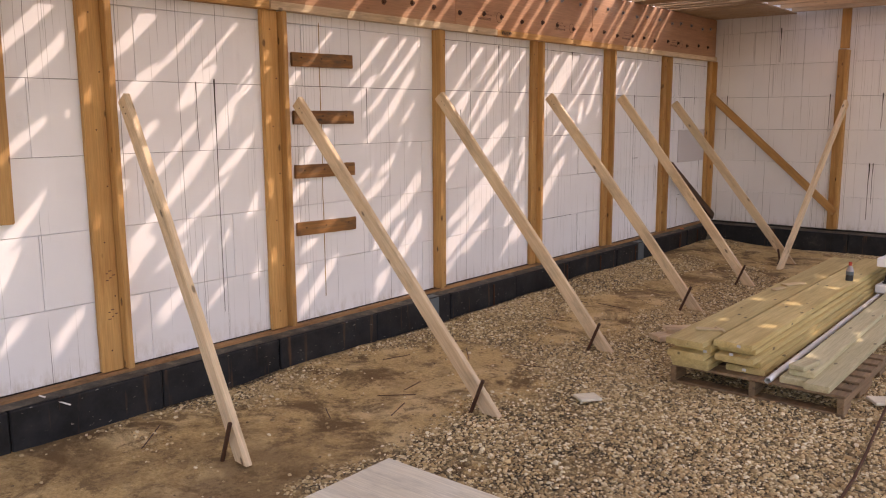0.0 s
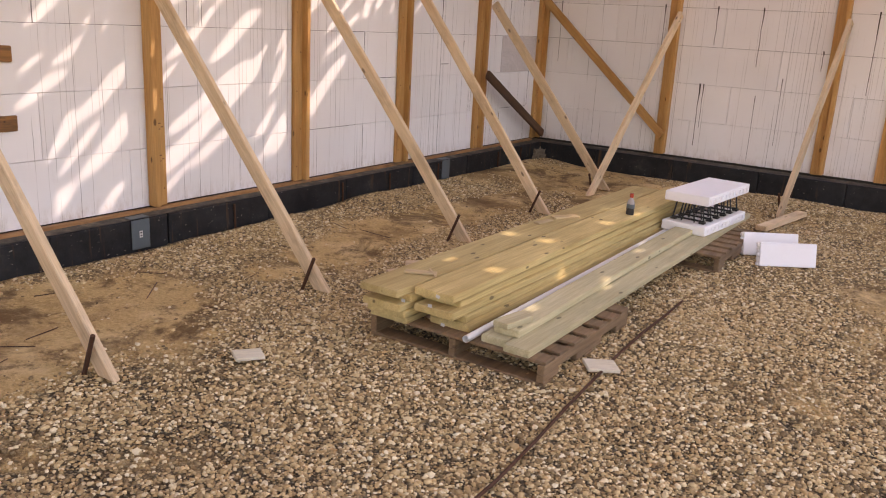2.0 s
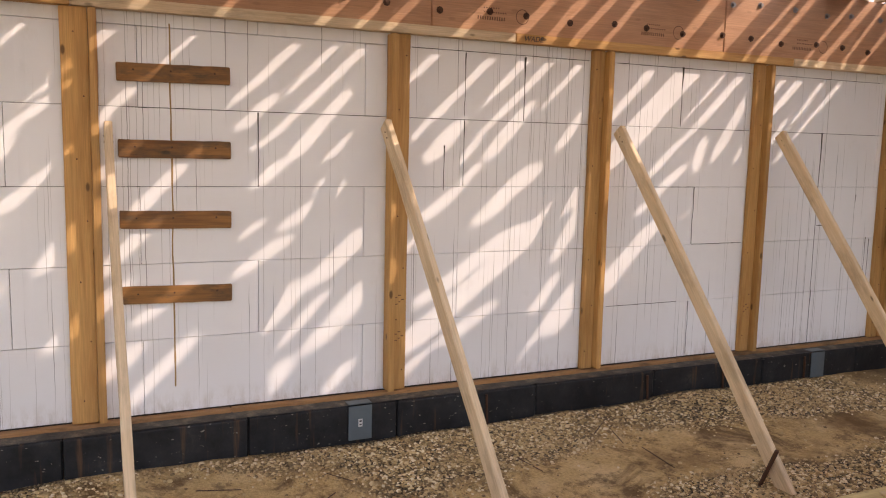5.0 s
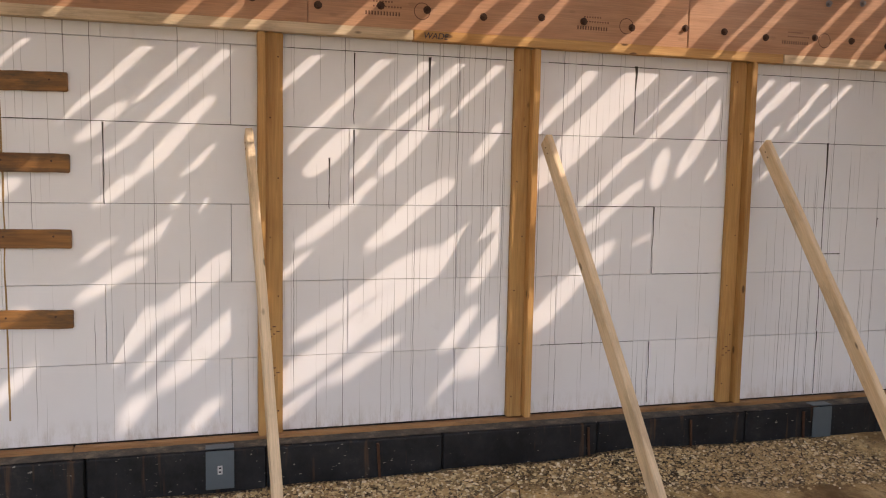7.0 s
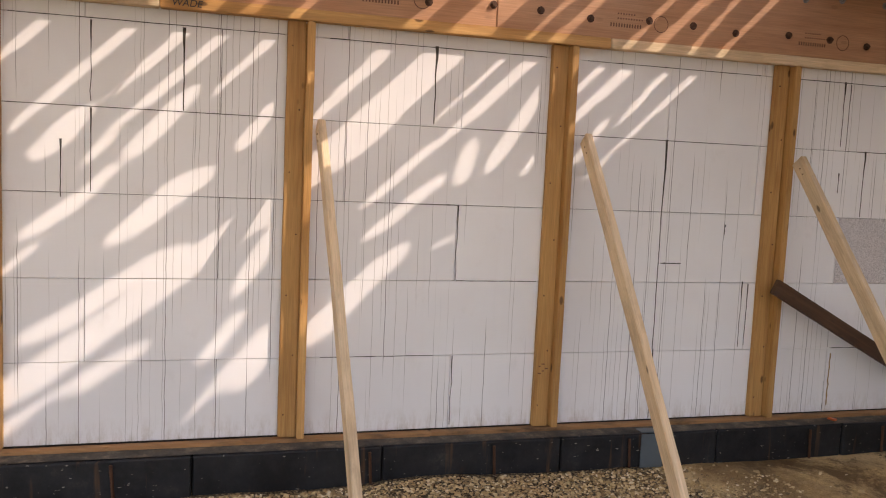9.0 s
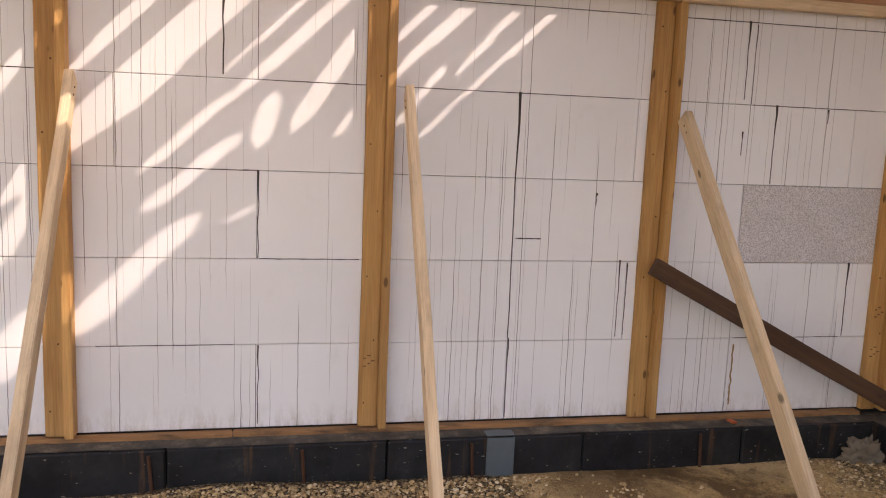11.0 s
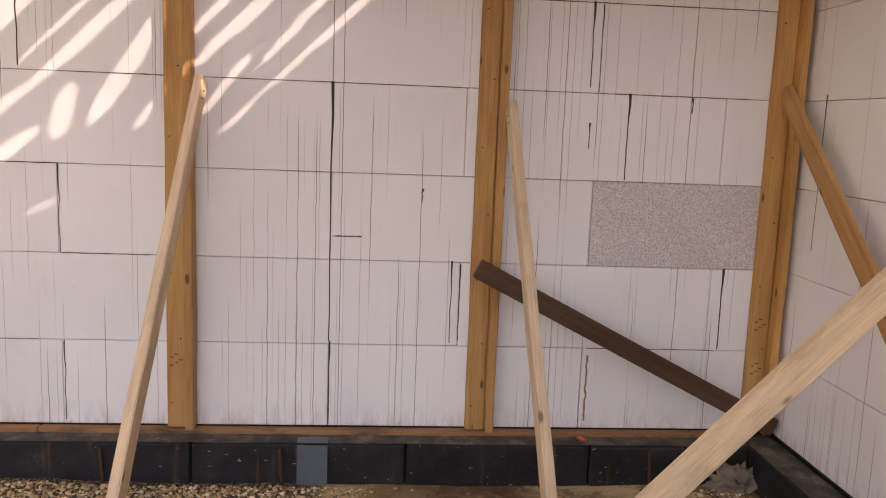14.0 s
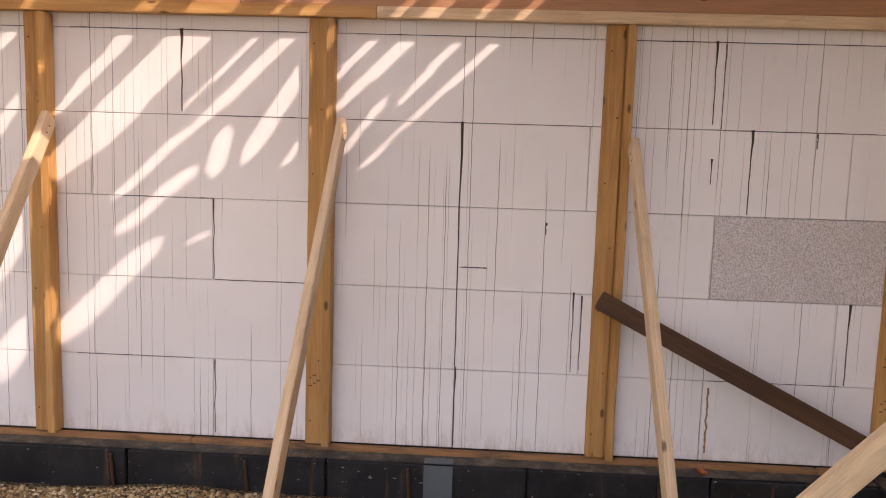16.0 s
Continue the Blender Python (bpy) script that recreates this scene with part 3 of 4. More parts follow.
# ---- ledger beam ----
led = empty("ledger_beam", pose(WX, 0, 0), label="reddish laminated timber ledger with bolts and stamps", category="beam")
for i, (a, b) in enumerate(((-2.0, 2.9), (2.9, 5.35), (5.35, 7.55), (7.55, NY - 0.004))):
    part("beam_board", lumber(b - a - 0.003, 0.47, 0.045, 0.0, 100 + i), M_LVL, led, m=pose(0.0235, (a + b) / 2, 2.635, 90, 0, 90))
for i, (a, b) in enumerate(((-2.0, 1.4), (1.4, 3.45), (3.45, 5.9), (5.9, 8.2), (8.2, NY - 0.004))):
    part("nailer", lumber(b - a - 0.003, 0.066, 0.054, 0.001, 110 + i), M_STUD if i % 2 else M_BRACE, led, m=pose(0.034, (a + b) / 2, 2.3715, 0, 0, 90))
y, k = -1.2, 0
while y < NY - 0.1:
    for z in (2.505, 2.735):
        zz, yy = z + 0.012 * math.sin(k * 2.1), y + (0.09 if z > 2.6 else 0) + 0.03 * math.sin(k)
        bolt = part("bolt", rod(0.013, 0.02, 6), M_BOLT if k % 2 else M_STAKE, led, m=pose(0.055, yy, zz, 0, 90, 0))
        part("washer", rod(0.021, 0.004, 14), M_BOLT if k % 2 else M_STAKE, bolt, m=pose(0, 0, -0.008))
        k += 1
    y += 0.30
# faded ink stamps as plain bars and rings
for y in (1.6, 3.2, 5.75, 6.95, 8.3, 9.5):
    for k, (dy, dz, w) in enumerate(((0, 0, 0.20), (0.02, 0.035, 0.16), (0.0, 0.06, 0.12))):
        for s in range(int(w / 0.016)):
            part("stamp_mark", block(0.0006, 0.008, 0.020 if k == 0 else 0.008, 0), M_STAMP, led, m=pose(0.0466, y + dy - w / 2 + s * 0.016, 2.475 + dz))
    bm = bmesh.new()
    bmesh.ops.create_circle(bm, segments=24, radius=0.045)
    ring = bmesh.ops.extrude_edge_only(bm, edges=bm.edges[:])
    for v in [g for g in ring["geom"] if isinstance(g, bmesh.types.BMVert)]:
        v.co *= 0.9
    part("stamp_ring", bm, M_STAMP, led, m=pose(0.0468, y + 0.2, 2.50, 0, 90, 0))
txt = bpy.data.curves.new("lettering", 'FONT')
txt.body, txt.size, txt.extrude, txt.shear, txt.align_x = "WADE", 0.046, 0.0006, 0.2, 'CENTER'
tob = new("lettering", txt)
txt.materials.append(M_INK)
tob.parent = led
tob.matrix_basis = pose(0.0695, 6.02, 2.357, 90, 0, 90)
tagged(tob, "hand-written black marker lettering")

# ---- deck of joists overhead ----
# slots cut in the deck, mostly unseen, to cast the sun patches, bay by bay: along and up the long wall,
# where the slot's light begins and ends on the foam, and the slot's width
SLOTS_A = ((4.59, 2.26, 4.29, 1.97, 0.068), (4.82, 2.28, 4.6, 2.05, 0.056), (4.97, 2.26, 4.58, 1.88, 0.077), (4.43, 1.94, 4.28, 1.79, 0.077),
          (4.84, 1.97, 4.57, 1.65, 0.087), (4.87, 1.75, 4.75, 1.63, 0.056), (4.48, 1.77, 4.35, 1.68, 0.056), (4.47, 1.59, 4.35, 1.47, 0.093),
          (4.81, 1.46, 4.52, 1.25, 0.093), (4.87, 1.59, 4.71, 1.47, 0.068), (4.5, 1.17, 4.27, 1, 0.108), (4.96, 1.2, 4.68, 0.93, 0.139),
          (4.37, 1.27, 4.27, 1.19, 0.056), (4.56, 0.91, 4.36, 0.66, 0.139), (4.71, 0.83, 4.51, 0.6, 0.068), (5.01, 0.9, 4.67, 0.56, 0.139),
          (4.52, 0.47, 4.35, 0.27, 0.108), (4.87, 0.42, 4.74, 0.26, 0.093),)
SLOTS_B = ((5.42, 2.27, 5.22, 2.06, 0.056), (5.83, 2.28, 5.39, 1.87, 0.077), (5.99, 2.27, 5.82, 2.05, 0.068), (6.24, 2.29, 5.8, 1.87, 0.068),
          (6.4, 2.29, 6.24, 2.06, 0.062), (5.57, 1.85, 5.39, 1.64, 0.108), (6.04, 1.96, 5.79, 1.67, 0.093), (6.44, 1.93, 6.29, 1.73, 0.068),
          (5.69, 1.75, 5.59, 1.62, 0.056), (6.08, 1.57, 5.74, 1.27, 0.139), (5.6, 1.48, 5.34, 1.27, 0.093), (5.34, 1.2, 5.21, 1.07, 0.062),
          (6.39, 1.4, 5.25, 0.51, 0.192), (5.95, 1.18, 5.39, 0.8, 0.155), (6.49, 1.37, 6.29, 1.02, 0.081), (6.28, 0.87, 6.14, 0.67, 0.077),
          (6.49, 0.83, 6.06, 0.28, 0.155), (5.78, 0.7, 5.23, 0.32, 0.139), (5.69, 1.59, 5.58, 1.46, 0.068),)
SLOTS_C = ((6.96, 2.27, 6.68, 1.92, 0.082), (7.29, 2.24, 6.68, 1.64, 0.201), (7.65, 2.27, 7.37, 2.01, 0.048), (7.82, 2.28, 7.4, 1.89, 0.077),
          (7.86, 2.13, 7.59, 1.7, 0.077), (7.25, 1.77, 6.94, 1.48, 0.073), (7.46, 1.79, 7.41, 1.6, 0.07), (7.27, 1.58, 6.96, 1.31, 0.091),
          (7.86, 1.6, 7.55, 1.31, 0.07), (7.85, 1.77, 7.76, 1.65, 0.04), (7.37, 1.29, 7.28, 1.24, 0.04), (7.55, 1.25, 7.36, 1.11, 0.051),
          (7.07, 1.2, 6.63, 0.75, 0.137),)
SLOTS_D = ((8.19, 2.28, 8.04, 2.1, 0.046), (8.39, 2.27, 8.03, 1.94, 0.07), (8.51, 2.27, 8.4, 2.05, 0.051), (8.22, 1.94, 8.05, 1.72, 0.046),
          (8.27, 1.78, 8.14, 1.65, 0.04), (8.83, 2.31, 8.4, 1.9, 0.049),)
# unseen deck edges, set by how much sky light comes in
DECK_E, DECK_S = 2.9, -0.4


def slot_line(y0, z0, y1, z1):
    """The two ends, on the deck, of the slot whose sunlight runs between two points of the long wall."""
    ends = []
    for y, z in ((y0, z0), (y1, z1)):
        u = (CEIL - z) / SUN.z
        ends.append((WX + u * SUN.x, y + u * SUN.y))
    return ends


def build_deck():
    rnd = random.Random(12)
    slots = [*SLOTS_A, *SLOTS_B, *SLOTS_C, *SLOTS_D]
    z = 2.26
    while z > 0.3:
        y = 0.2 + rnd.uniform(0, 0.3)
        drop = rnd.uniform(0.2, 0.3)
        while y < 4.2:
            if rnd.random() < 0.8:
                L = drop * rnd.uniform(0.7, 1.5)
                slots.append((y, z + rnd.uniform(-0.04, 0.04), y - L, z - L * rnd.uniform(0.85, 1.15), rnd.uniform(0.05, 0.1 + 0.03 * (z < 1.2))))
            y += rnd.uniform(0.22, 0.42)
        z -= drop + rnd.uniform(0.05, 0.11)
    bm = bmesh.new()

    def slab(x0, x1, y0, y1, z=CEIL, h=0.014):
        vs = [bm.verts.new(p) for p in ((x0, y0, z), (x1, y0, z), (x1, y1, z), (x0, y1, z), (x0, y0, z + h), (x1, y0, z + h), (x1, y1, z + h), (x0, y1, z + h))]
        for f in ((3, 2, 1, 0), (4, 5, 6, 7), (0, 1, 5, 4), (1, 2, 6, 5), (2, 3, 7, 6), (3, 0, 4, 7)):
            bm.faces.new([vs[i] for i in f])

    X0, X1 = WX - 0.03, -2.58
    lines = []
    for y0, z0, y1, z1, w in slots:
        (xa, ya), (xb, yb) = slot_line(y0, z0, y1, z1)
        if z0 > 2.2:
            xa, ya = WX - 0.04, ya + (yb - ya) * 0.1
        else:
            xa, ya = xa - 0.12 * (xb - xa), ya - 0.12 * (yb - ya)
        xb, yb = xb + 0.12 * (xb - xa), yb + 0.12 * (yb - ya)
        lines.append((xa, ya, xb, yb, 0.61 * w, rnd.uniform(0.55, 0.95), rnd.uniform(0, 6)))
    y, p = DECK_S, 0.016
    while y < 9.5:
        cuts = []
        for xa, ya, xb, yb, half, blunt, ph in lines:
            if min(ya, yb) - half > y or max(ya, yb) + half < y:
                continue
            inside = []
            for k in range(33):
                u = k / 32
                taper = min(1.0, 5 * (1 - u) + 0.3) if xa < WX else min(1.0, 5 * u + 0.35, 5 * (1 - u) + 0.3)
                h = half * taper ** blunt * (1 + 0.1 * math.sin(5 * u + ph))
                if abs(y + p / 2 - ya - (yb - ya) * u) < h:
                    inside.append(xa + (xb - xa) * u)
            if inside:
                cuts.append((min(inside) - 0.008, max(inside) + 0.008))
        cuts.sort()
        x = X0
        for a, b in cuts:
            if a > x + 0.005:
                slab(x, a, y, y + p)
            x = max(x, b)
        if x < X1:
            slab(x, X1, y, y + p)
        y += p
    while y < NY:
        slab(X0, -3.29, y, min(y + 0.138, NY + 0.02), CEIL - rnd.uniform(0, 0.006))
        y += 0.1425
    # open joists over the rest, mostly unseen, made deep enough to stop the sun between them
    y, k = DECK_S, 0
    while y < NY - 0.04:
        x_in = (X1 if y < 9.05 else -3.3) + 0.002
        slab(x_in, DECK_E, y, y + 0.04, CEIL, 0.29)
        wide = k % 3 == 1 or (y > 7.4 and k % 2 == 1)
        if wide:
            x = x_in
            while x < DECK_E:
                # gaps near x = 0 added to drop sun patches on the plank stack
                x2 = x + (rnd.uniform(0.14, 0.3) if -0.75 < x < 0.6 else 0.5)
                slab(x, min(x2, DECK_E), y + 0.315, y + 0.432, CEIL + 0.27, 0.018)
                x = x2 + (rnd.uniform(0.05, 0.12) if -0.35 < x2 < 0.65 and y > 7.5 else 0.002)
        y += 0.43 if wide else 0.32
        k += 1
    return bm


deck = part("ceiling", build_deck(), M_DECK)
tagged(deck, "underside of loosely laid timber deck boards, gaps placed to cast sunlight patches", "ceiling", kind="structure")


# ---- timber stack on pallets ----
def pallet(m):
    t = empty("pallet", m, label="weathered brown wooden pallet on the gravel", category="pallet", group="pallets")
    for y in (-0.49, 0.0, 0.49):
        bm = block(1.02, 0.038, 0.05, 0.004, (0, y, 0.0835))
        for fx, fw in ((-0.43, 0.16), (0.0, 0.3), (0.43, 0.16)):
            block(fw, 0.038, 0.041, 0.004, (fx, y, 0.0395), bm)
        part("stringer", bm, M_PALLET, t)
    for k in range(7):
        part("deck_slat", block(0.10, 1.02, 0.017, 0.003), M_PALLET, t, m=pose(-0.455 + 0.152 * k, 0, 0.1175, 0, 0, 0.5 * math.sin(k * 4)))
    for k in range(3):
        part("bottom_slat", block(0.10, 1.02, 0.017, 0.003, (-0.455 + 0.455 * k, 0, 0.0105)), M_PALLET, t)
    return t


pallet(pose(-1.58, 5.28, 0.0, 0, 0, 90.0))
pallet(pose(-1.5, 7.75, 0.0, 0, 0, 91.0))
rnd = random.Random(5)
PT = 0.127
for layer in range(5):
    for c in range(2):
        x = -1.958 + c * 0.243 + rnd.uniform(-0.008, 0.008) + (0.012 * (4 - layer) if c else 0.012 * (layer % 2))
        y0 = 4.80 + rnd.uniform(-0.06, 0.06) + (0.02 if c else -0.09)
        L = 3.66
        z = PT + 0.019 + layer * 0.0385
        b = part("lumber_plank", lumber(L, 0.235, 0.038, 0.004, 130 + layer * 3 + c), M_TREATED, m=pose(x, y0 + L / 2, z, 0, 0, 90 + rnd.uniform(-0.25, 0.25)))
        tagged(b, "greenish-yellow treated plank in a stack on pallets", "plank", "stacked treated planks")
for k, (x, y0, L, z, w) in enumerate(((-1.365, 4.80, 3.9, PT + 0.019, 0.14), (-1.22, 4.76, 3.95, PT + 0.019, 0.14))):
    b = part("lumber_plank", lumber(L, w, 0.038, 0.004, 160 + k), M_TREATED_GREY, m=pose(x, y0 + L / 2, z, 0, 0, 90.0))
    tagged(b, "greyish weathered treated plank lying on the pallets", "plank", "loose planks on the pallets")
b = part("lumber_plank", lumber(2.9, 0.14, 0.038, 0.003, 170), M_TREATED_GREY, m=pose(-1.345, 4.86 + 1.45, PT + 0.0575, 0, 0, 90.6))
tagged(b, "greyish weathered treated plank on top of another plank", "plank", "loose planks on the pallets")
for k, (x, y, r, L, z) in enumerate(((-2.50, 5.74, 62, 0.36, 0.03), (-2.46, 5.80, 40, 0.26, 0.067))):
    b = part("timber_offcut", lumber(L, 0.14, 0.036, 0, 172 + k), M_BRACE, m=pose(x, y, ground_z(x, y) + z, 0, 0, r))
    tagged(b, "pale timber offcut lying beside the plank stack", "wood offcut", "offcuts beside the stack")

# pipe
bm = rod(0.018, 3.2, 16)
caps = [f for f in bm.faces if len(f.verts) > 4]
inset = bmesh.ops.inset_region(bm, faces=caps, thickness=0.004)
for f in caps:
    s = 1 if f.calc_center_median().z > 0 else -1
    for v in f.verts:
        v.co.z -= s * 0.1
tagged(part("plastic_pipe", bm, M_PVC, m=pose(-1.495, 4.73 + 1.6, PT + 0.019, 90, 0, 0.6), smooth=False), "long white plastic pipe lying along the planks", "pipe")

TOPZ = PT + 5 * 0.0385
# bottle
bt = empty("drink_bottle", pose(-1.65, 7.2, TOPZ + 0.001) @ Matrix.Scale(0.85, 4), label="half-full clear drink bottle with red cap on planks", category="bottle")
bm = bmesh.new()
prof = ((0.0, 0.03), (0.01, 0.034), (0.1, 0.034), (0.125, 0.026), (0.14, 0.014), (0.15, 0.014))
rings = [[bm.verts.new((r * math.cos(a), r * 0.75 * math.sin(a), z)) for a in [i * math.pi / 8 for i in range(16)]] for z, r in prof]
for r0, r1 in zip(rings, rings[1:]):
    for i in range(16):
        bm.faces.new((r0[i], r0[(i + 1) % 16], r1[(i + 1) % 16], r1[i]))
bm.faces.new(rings[0]), bm.faces.new(rings[-1])
part("body", bm, M_CLEAR, bt, "hazy clear plastic", smooth=True)
part("liquid", rod(0.0346, 0.085, 16, m=Matrix.Diagonal((1, 0.77, 1, 1)) @ Matrix.Translation((0, 0, 0.045))), M_BLACK, bt, "dark liquid in the lower half")
part("label", rod(0.0349, 0.035, 16, m=Matrix.Diagonal((1, 0.77, 1, 1)) @ Matrix.Translation((0, 0, 0.075))), M_GREYBOX, bt, "grey label")
part("cap", rod(0.016, 0.035, 12, m=Matrix.Translation((0, 0, 0.167))), M_RED, bt, "red cap")
# splinters and scraps on the stack
for k, (x, y, r, L, w) in enumerate(((-1.93, 4.98, 25, 0.17, 0.05), (-1.88, 5.02, -40, 0.12, 0.012), (-1.95, 6.75, 60, 0.2, 0.07), (-1.99, 6.5, 80, 0.16, 0.05))):
    b = part("wood_scrap", block(L, w, 0.012, 0.003), M_PLY, m=pose(x, y, TOPZ + 0.008, 0, 0, r))
    tagged(b, "small pale wood scrap lying on the planks", "wood scrap", "wood scraps on planks")
b = part("wood_scrap", block(0.2, 0.09, 0.03, 0.003), M_TREATED_GREY, m=pose(-1.34, 4.94, PT + 0.0925, 0, 0, 80))
tagged(b, "short grey-green offcut on the loose planks", "wood scrap")
# paper tags stapled to plank ends
for k, (x, z) in enumerate(((-1.95, 0.30), (-1.86, 0.25), (-1.7, 0.26), (-1.62, 0.18), (-2.0, 0.2), (-1.66, 0.315))):
    b = part("paper_tag", block(0.022, 0.002, 0.016, 0), M_LABEL, m=pose(x, 4.735 + 0.002 * k, z, 0, 20 * math.sin(k * 3), 0))
    tagged(b, "small white paper tag stapled to plank end", "paper tag", "paper tags on plank ends")


# ---- foam forms on the stack ----
def form_block(m):
    t = empty("foam_form", m, label="white foam building form with black plastic webs", category="foam form")
    for z in (0.0325, 0.235):
        bm = block(0.98, 0.40, 0.065, 0.006)
        for k in range(11):
            for s in (-1, 1):
                block(0.04, 0.012, 0.03, 0.002, (-0.43 + k * 0.085, s * 0.204, 0.0), bm)
        part("foam_panel", bm, M_EPS, t, m=pose(0, 0, z))
    for k in range(6):
        x = -0.4 + k * 0.16
        web = part("web", block(0.012, 0.30, 0.012, 0.002), M_BLACK, t, "black plastic web", pose(x, 0, 0.085))
        for y in (-0.13, -0.045, 0.045, 0.13):
            part("strut", rod(0.007, 0.135, 8), M_BLACK, web, m=pose(0, y, 0.05, 12 * (1 if y > 0 else -1), 0, 0))
        part("upper_bar", block(0.014, 0.3, 0.012, 0.002), M_BLACK, web, m=pose(0, 0, 0.11))
        for y in (-0.13, 0.13):
            part("web_pad", block(0.05, 0.05, 0.012, 0.003), M_BLACK, web, m=pose(0, y, -0.01))
    return t


form_block(pose(-1.33, 8.0, PT + 0.04, 0, 0, 85) @ Matrix.Diagonal((0.86, 0.86, 1.12, 1)))
# loose foam panels standing on the ground
for k, (x, y, r, w) in enumerate(((-0.83, 8.03, 35, 0.42), (-0.656, 7.80, 36, 0.42))):
    bm = block(w, 0.065, 0.175, 0.005)
    for i in range(5):
        block(0.012, 0.03, 0.022, 0.002, (-w / 2 - 0.005, 0, -0.07 + i * 0.035), bm)
    b = part("foam_offcut", bm, M_EPS, m=pose(x, y, 0.092, -14, 0, r))
    tagged(b, "white foam offcut with toothed edge on ground", "foam offcut", "foam offcuts")

# ---- loose things on the ground ----
b = part("timber_offcut", lumber(0.95, 0.09, 0.045, 0, 180), M_BRACE, m=between((-1.06, 8.75, 0.045), (-0.91, 9.7, 0.045)))
tagged(b, "short pale timber lying on the gravel", "wood offcut")
for x, y, r, L, w in ((-2.31, 4.12, 60, 0.14, 0.1), (-0.94, 5.13, 40, 0.16, 0.12)):
    b = part("wood_chip", block(L, w, 0.018, 0.003), M_PALE, m=pose(x, y, 0.03, 2, 3, r))
    tagged(b, "flat pale plywood scrap on the gravel", "wood scrap", "plywood scraps on gravel")
bundle = empty("sheet_bundle", pose(-1.45, 1.545, 0.0), label="low bundle of sheets in pale wrap on gravel", category="sheet bundle")
for k in (-0.42, 0.0, 0.42):
    part("bearer", block(1.1, 0.09, 0.09, 0.004, (0, k, 0.05)), M_PALLET, bundle)
for k in range(7):
    part("sheet", block(1.16 + 0.01 * math.sin(k * 5), 1.16 + 0.01 * math.cos(k * 3), 0.038, 0.003, (0.006 * math.sin(k * 2), 0.006 * math.cos(k * 4), 0.115 + k * 0.039)), M_EPS, bundle)
b = part("plywood_sheet", block(1.22, 1.22, 0.018, 0.003), M_PALE, m=pose(-1.45, 1.545, 0.379))
tagged(b, "pale stained plywood sheet lying on a bundle", "plywood")
# thin steel bar
crv = bpy.data.curves.new("rod", 'CURVE')
crv.dimensions, crv.bevel_depth, crv.bevel_resolution = '3D', 0.0075, 2
sp = crv.splines.new('POLY')
sp.points.add(9)
for i, p in enumerate(sp.points):
    u = i / 9
    p.co = (-0.80 - 0.17 * u + 0.02 * math.sin(u * 7), 3.2 + 3.2 * u, 0.028 + 0.004 * math.sin(u * 19), 1)
crv.materials.append(M_STAKE)
tagged(new("steel_bar", crv), "long thin rusty steel bar on gravel", "rebar")
# orange scrap and small debris by the footing
b = part("plastic_scrap", block(0.05, 0.03, 0.012, 0.004), M_ORANGE, m=pose(WX + 0.1, 9.83, 0.243, 0, 0, 15))
tagged(b, "small orange plastic scrap on the footing", "plastic scrap")
b = part("plastic_strap", block(0.17, 0.014, 0.002, 0), M_PVC, m=between((WX + 0.07, 1.82, 0.246), (WX + 0.205, 1.93, 0.19)))
tagged(b, "white plastic strap hanging over footing edge", "plastic strap")

# open, weeping joints between foam panels and a few short scuffs: tapered dark strips
for i, (y, z1, z2, w) in enumerate(((8.615, 1.88, 0.68, 0.012), (7.25, 2.285, 1.89, 0.016), (9.185, 1.075, 0.68, 0.007), (10.5, 1.1, 0.67, 0.014), (9.79, 2.285, 1.9, 0.01),
                                    (9.98, 1.88, 1.48, 0.012), (6.01, 2.27, 1.88, 0.014), (5.6, 1.87, 1.48, 0.007), (5.6, 2.27, 1.9, 0.006), (4.36, 1.87, 1.47, 0.007),
                                    (3.05, 1.9, 0.45, 0.009), (2.92, 1.88, 1.47, 0.006), (8.62, 0.68, 0.27, 0.006), (1.45, 1.05, 0.75, 0.014), (7.405, 1.47, 1.07, 0.006), (9.225, 1.06, 0.69, 0.006), (9.832, 2.27, 1.88, 0.004), (7.41, 0.66, 0.28, 0.005), (9.035, 1.41, 1.35, 0.01), (9.8, 1.74, 1.62, 0.008), (10.28, 1.87, 1.8, 0.009), (5.47, 1.72, 1.45, 0.008))):
    bm = bmesh.new()
    rows = []
    for k in range(9):
        u = k / 8
        c = 0.006 * noise.noise(Vector((u * 4, i, 0)))
        hw = w / 2 * (1 - 0.75 * min(1, u * 3)) + 0.0012
        rows.append([bm.verts.new((x, c + sgn * hw, z1 + (z2 - z1) * u)) for sgn, x in ((-1, 0.0), (0, 0.0012), (1, 0.0))])
    for r0, r1 in zip(rows, rows[1:]):
        for k in range(2):
            bm.faces.new((r0[k], r0[k + 1], r1[k + 1], r1[k]))
    part("open_joint", bm, M_JOINT, wall_west, m=pose(WX + 0.0006, y, 0))
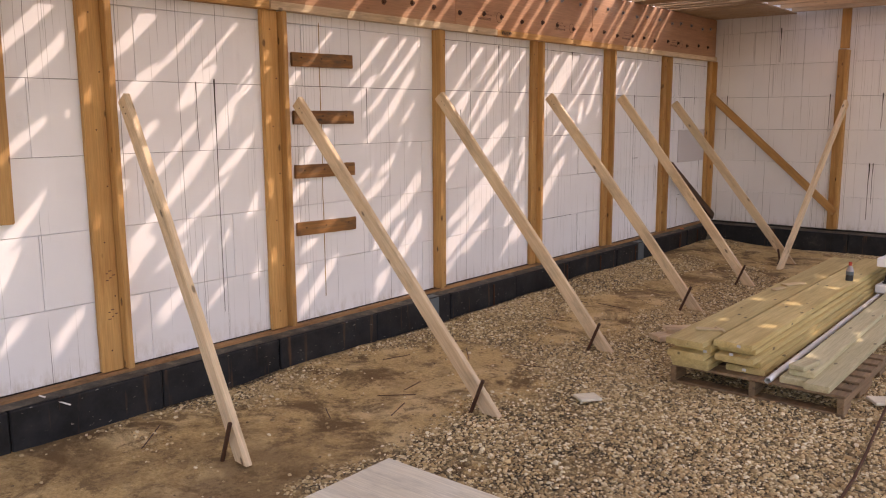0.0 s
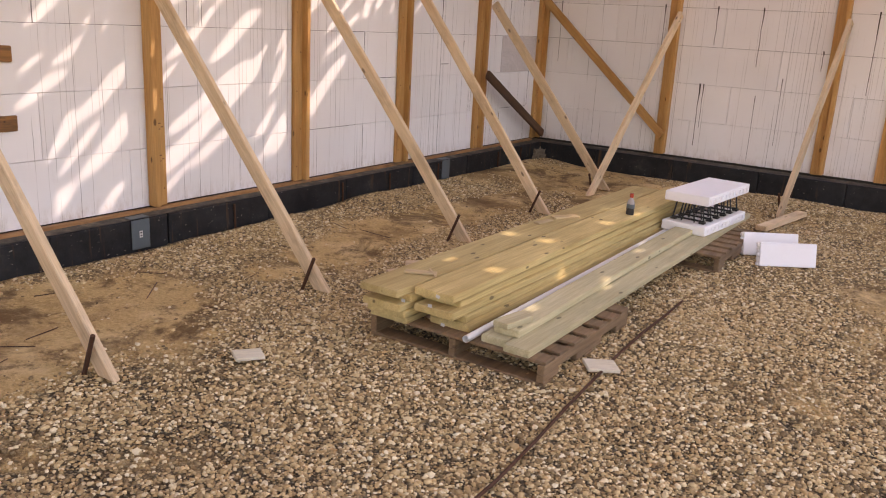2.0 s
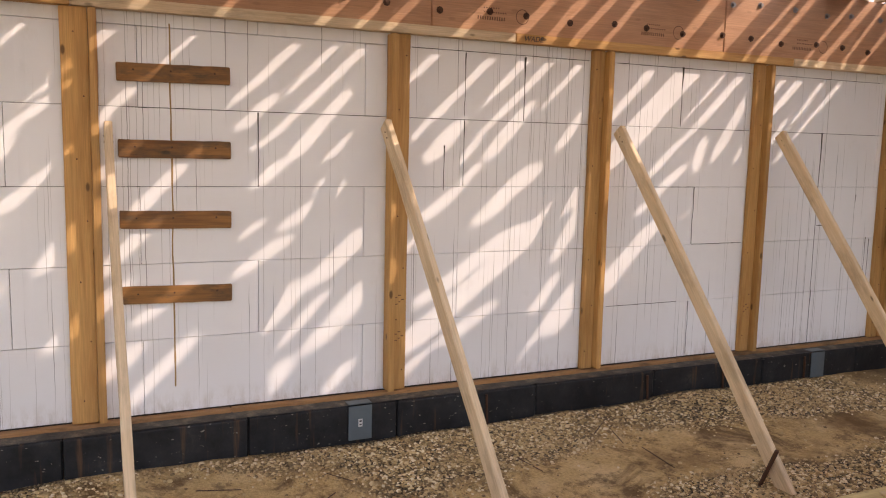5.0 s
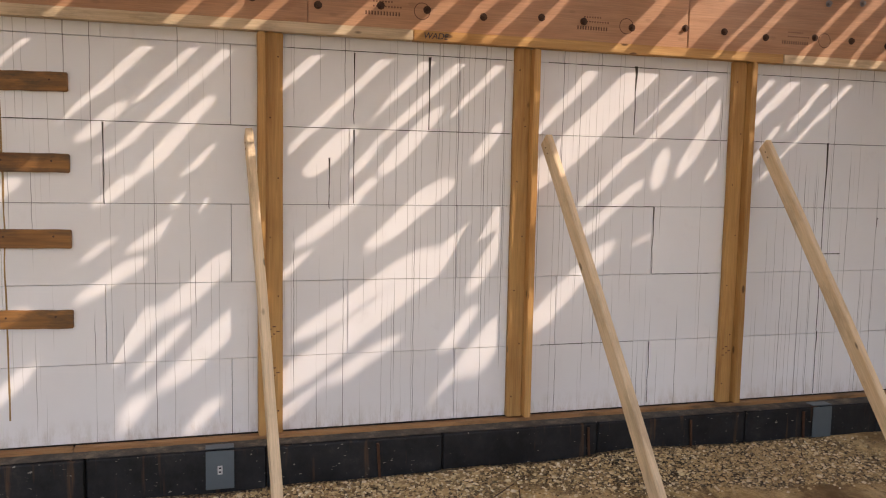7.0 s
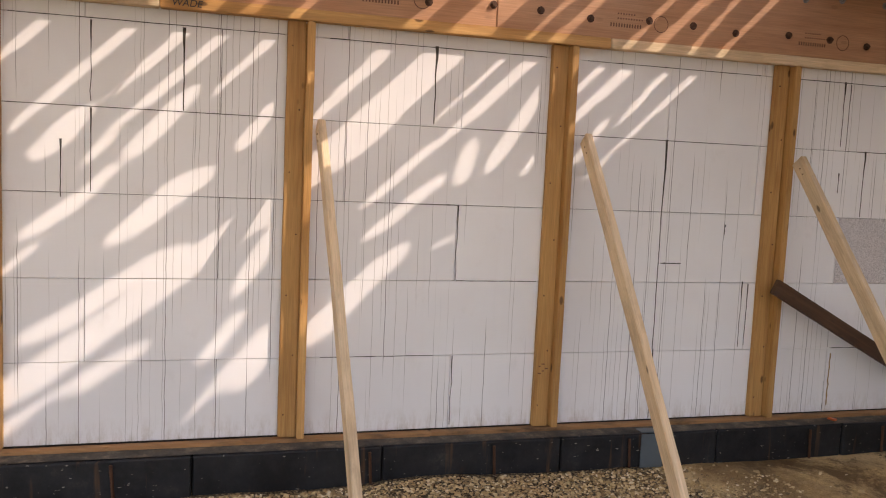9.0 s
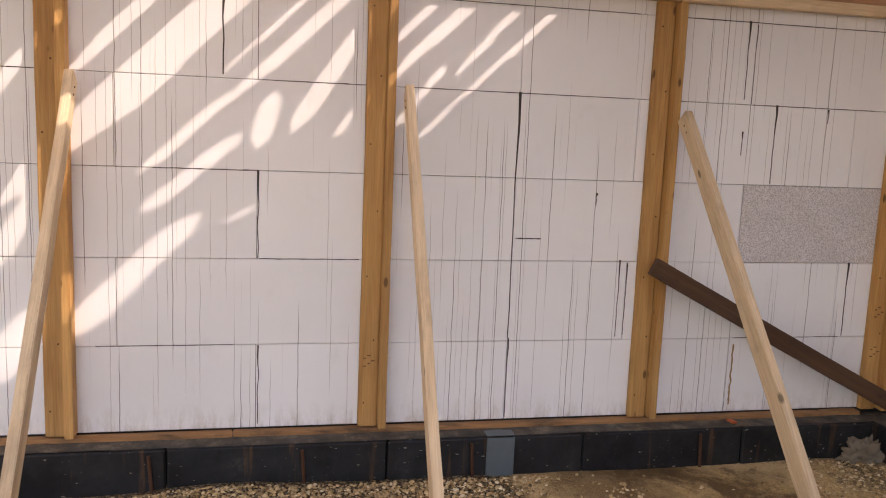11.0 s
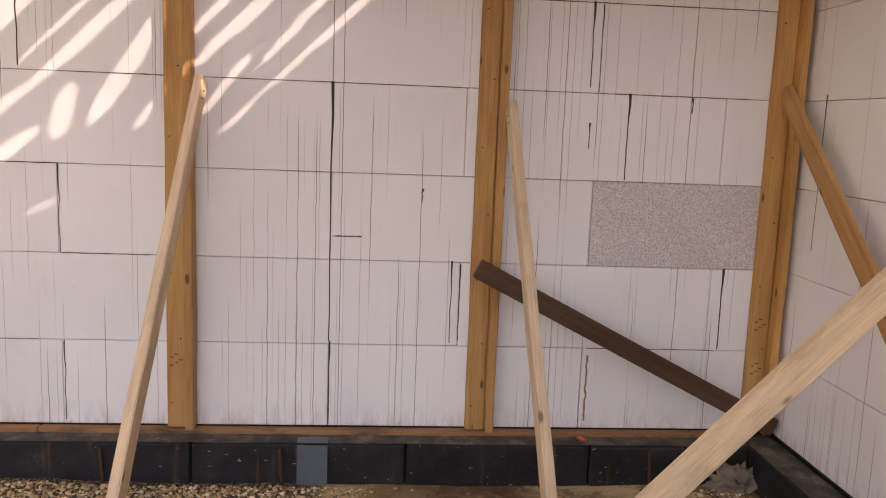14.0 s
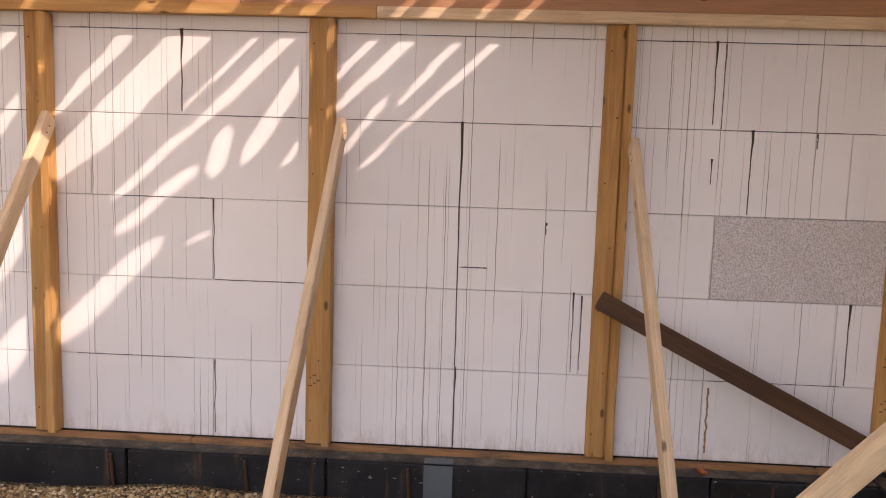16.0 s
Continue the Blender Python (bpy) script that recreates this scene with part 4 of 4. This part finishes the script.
# level joints that have opened and gone dark, and one short dark scratch
for i, (y1, y2, z, w) in enumerate(((6.95, 7.405, Z0 + 3 * COURSE, 0.006), (7.41, 7.87, Z0 + 2 * COURSE, 0.005), (9.84, 10.55, Z0 + 4 * COURSE, 0.005), (7.42, 7.88, Z0 + 4 * COURSE, 0.005),
                                    (8.08, 9.2, Z0 + 4 * COURSE, 0.004), (6.7, 7.86, Z0 + 5 * COURSE, 0.005), (9.4, 10.6, Z0 + 5 * COURSE, 0.005), (5.25, 6.48, Z0 + 5 * COURSE, 0.004),
                                    (5.25, 6.48, Z0 + 4 * COURSE, 0.004), (3.7, 5.05, Z0 + 4 * COURSE, 0.004), (9.85, 10.48, Z0 + COURSE, 0.004), (6.7, 7.3, Z0 + COURSE, 0.004), (8.1, 9.2, Z0 + 5 * COURSE, 0.004), (8.63, 8.76, 1.178, 0.008))):
    bm = bmesh.new()
    rows = []
    for k in range(17):
        u = k / 16
        hw = w / 2 * (0.55 + 0.75 * noise.noise(Vector((u * 13, i * 3.0, 1)))) + 0.0006
        c = 0.0015 * noise.noise(Vector((u * 7, i, 4)))
        rows.append([bm.verts.new((x, y1 + (y2 - y1) * u, c + sgn * hw)) for sgn, x in ((-1, 0.0), (0, 0.0012), (1, 0.0))])
    for r0, r1 in zip(rows, rows[1:]):
        for k in range(2):
            bm.faces.new((r0[k], r0[k + 1], r1[k + 1], r1[k]))
    part("open_joint", bm, M_JOINT, wall_west, m=pose(WX + 0.0006, 0, z))
for i, (x, z1, z2, w) in enumerate(((-3.46, 2.72, 2.3, 0.014), (-2.84, 1.9, 1.45, 0.012), (-2.26, 1.9, 1.5, 0.014), (-1.79, 1.9, 1.3, 0.012), (-2.35, 1.08, 0.4, 0.016), (-4.1, 1.9, 1.2, 0.008),
                                    (-2.31, 1.08, 0.6, 0.01), (-1.5, 1.2, 0.5, 0.006), (-1.15, 1.5, 1.3, 0.012), (-1.75, 1.0, 0.3, 0.005), (-0.7, 1.9, 1.1, 0.012))):
    bm = bmesh.new()
    rows = []
    for k in range(9):
        u = k / 8
        c = 0.006 * noise.noise(Vector((u * 4, i, 5)))
        hw = w / 2 * (1 - 0.75 * min(1, u * 3)) + 0.0012
        rows.append([bm.verts.new((c + sgn * hw, y, z1 + (z2 - z1) * u)) for sgn, y in ((-1, 0.0), (0, -0.0012), (1, 0.0))])
    for r0, r1 in zip(rows, rows[1:]):
        for k in range(2):
            bm.faces.new((r0[k], r0[k + 1], r1[k + 1], r1[k]))
    part("open_joint", bm, M_JOINT, wall_north, m=pose(x, NY - 0.0006, 0))

# brown seams of hardened glue: behind the cleats, and low beside the corner bay
for i, (y, z1, z2, w) in enumerate(((3.91, 2.3, 0.4, 0.004), (9.86, 0.63, 0.3, 0.0045))):
    bm = bmesh.new()
    rows = []
    for k in range(25):
        u = k / 24
        c = 0.008 * noise.noise(Vector((u * 9, 3 + i, 0)))
        hw = w + 0.003 * noise.noise(Vector((u * 30, 8 + i, 0)))
        rows.append([bm.verts.new((x, c + sgn * hw, z1 + (z2 - z1) * u)) for sgn, x in ((-1, 0.0), (0, 0.0012), (1, 0.0))])
    for r0, r1 in zip(rows, rows[1:]):
        for k in range(2):
            bm.faces.new((r0[k], r0[k + 1], r1[k + 1], r1[k]))
    part("glue_seam", bm, M_GLUE, wall_west, "brown glue seam", pose(WX + 0.0006, y, 0))

# dry twigs on the bare soil
for k in range(14):
    rr = random.Random(300 + k)
    x, y, a, L = rr.uniform(-3.9, -2.9), rr.uniform(2.2, 6.5), rr.uniform(0, 180), rr.uniform(0.1, 0.35)
    bm = rod(0.003, L, 6)
    for v in bm.verts:
        v.co.x += 0.02 * math.sin(v.co.z * 9)
    tagged(part("twig", bm, M_DARK, m=pose(x, y, ground_z(x, y) + 0.006, 90, 0, a)), "thin dry brown twig on bare soil", "twig", "twigs on the soil")

# ---- foam panels, piece by piece ----
foam_wall(wall_west, "y", M_FOAM_W, -2.0, NY, (0.8845, 0.275, 0.8845, 0.275, 0.8845, 0.275, 0.8845, 0.275), 3.3)
foam_wall(wall_north, "x", M_FOAM_N, WX, EX, (0.7, 1.1, 0.35, 0.95, 0.8, 0.55, 0.2, 0.7), 3.3)
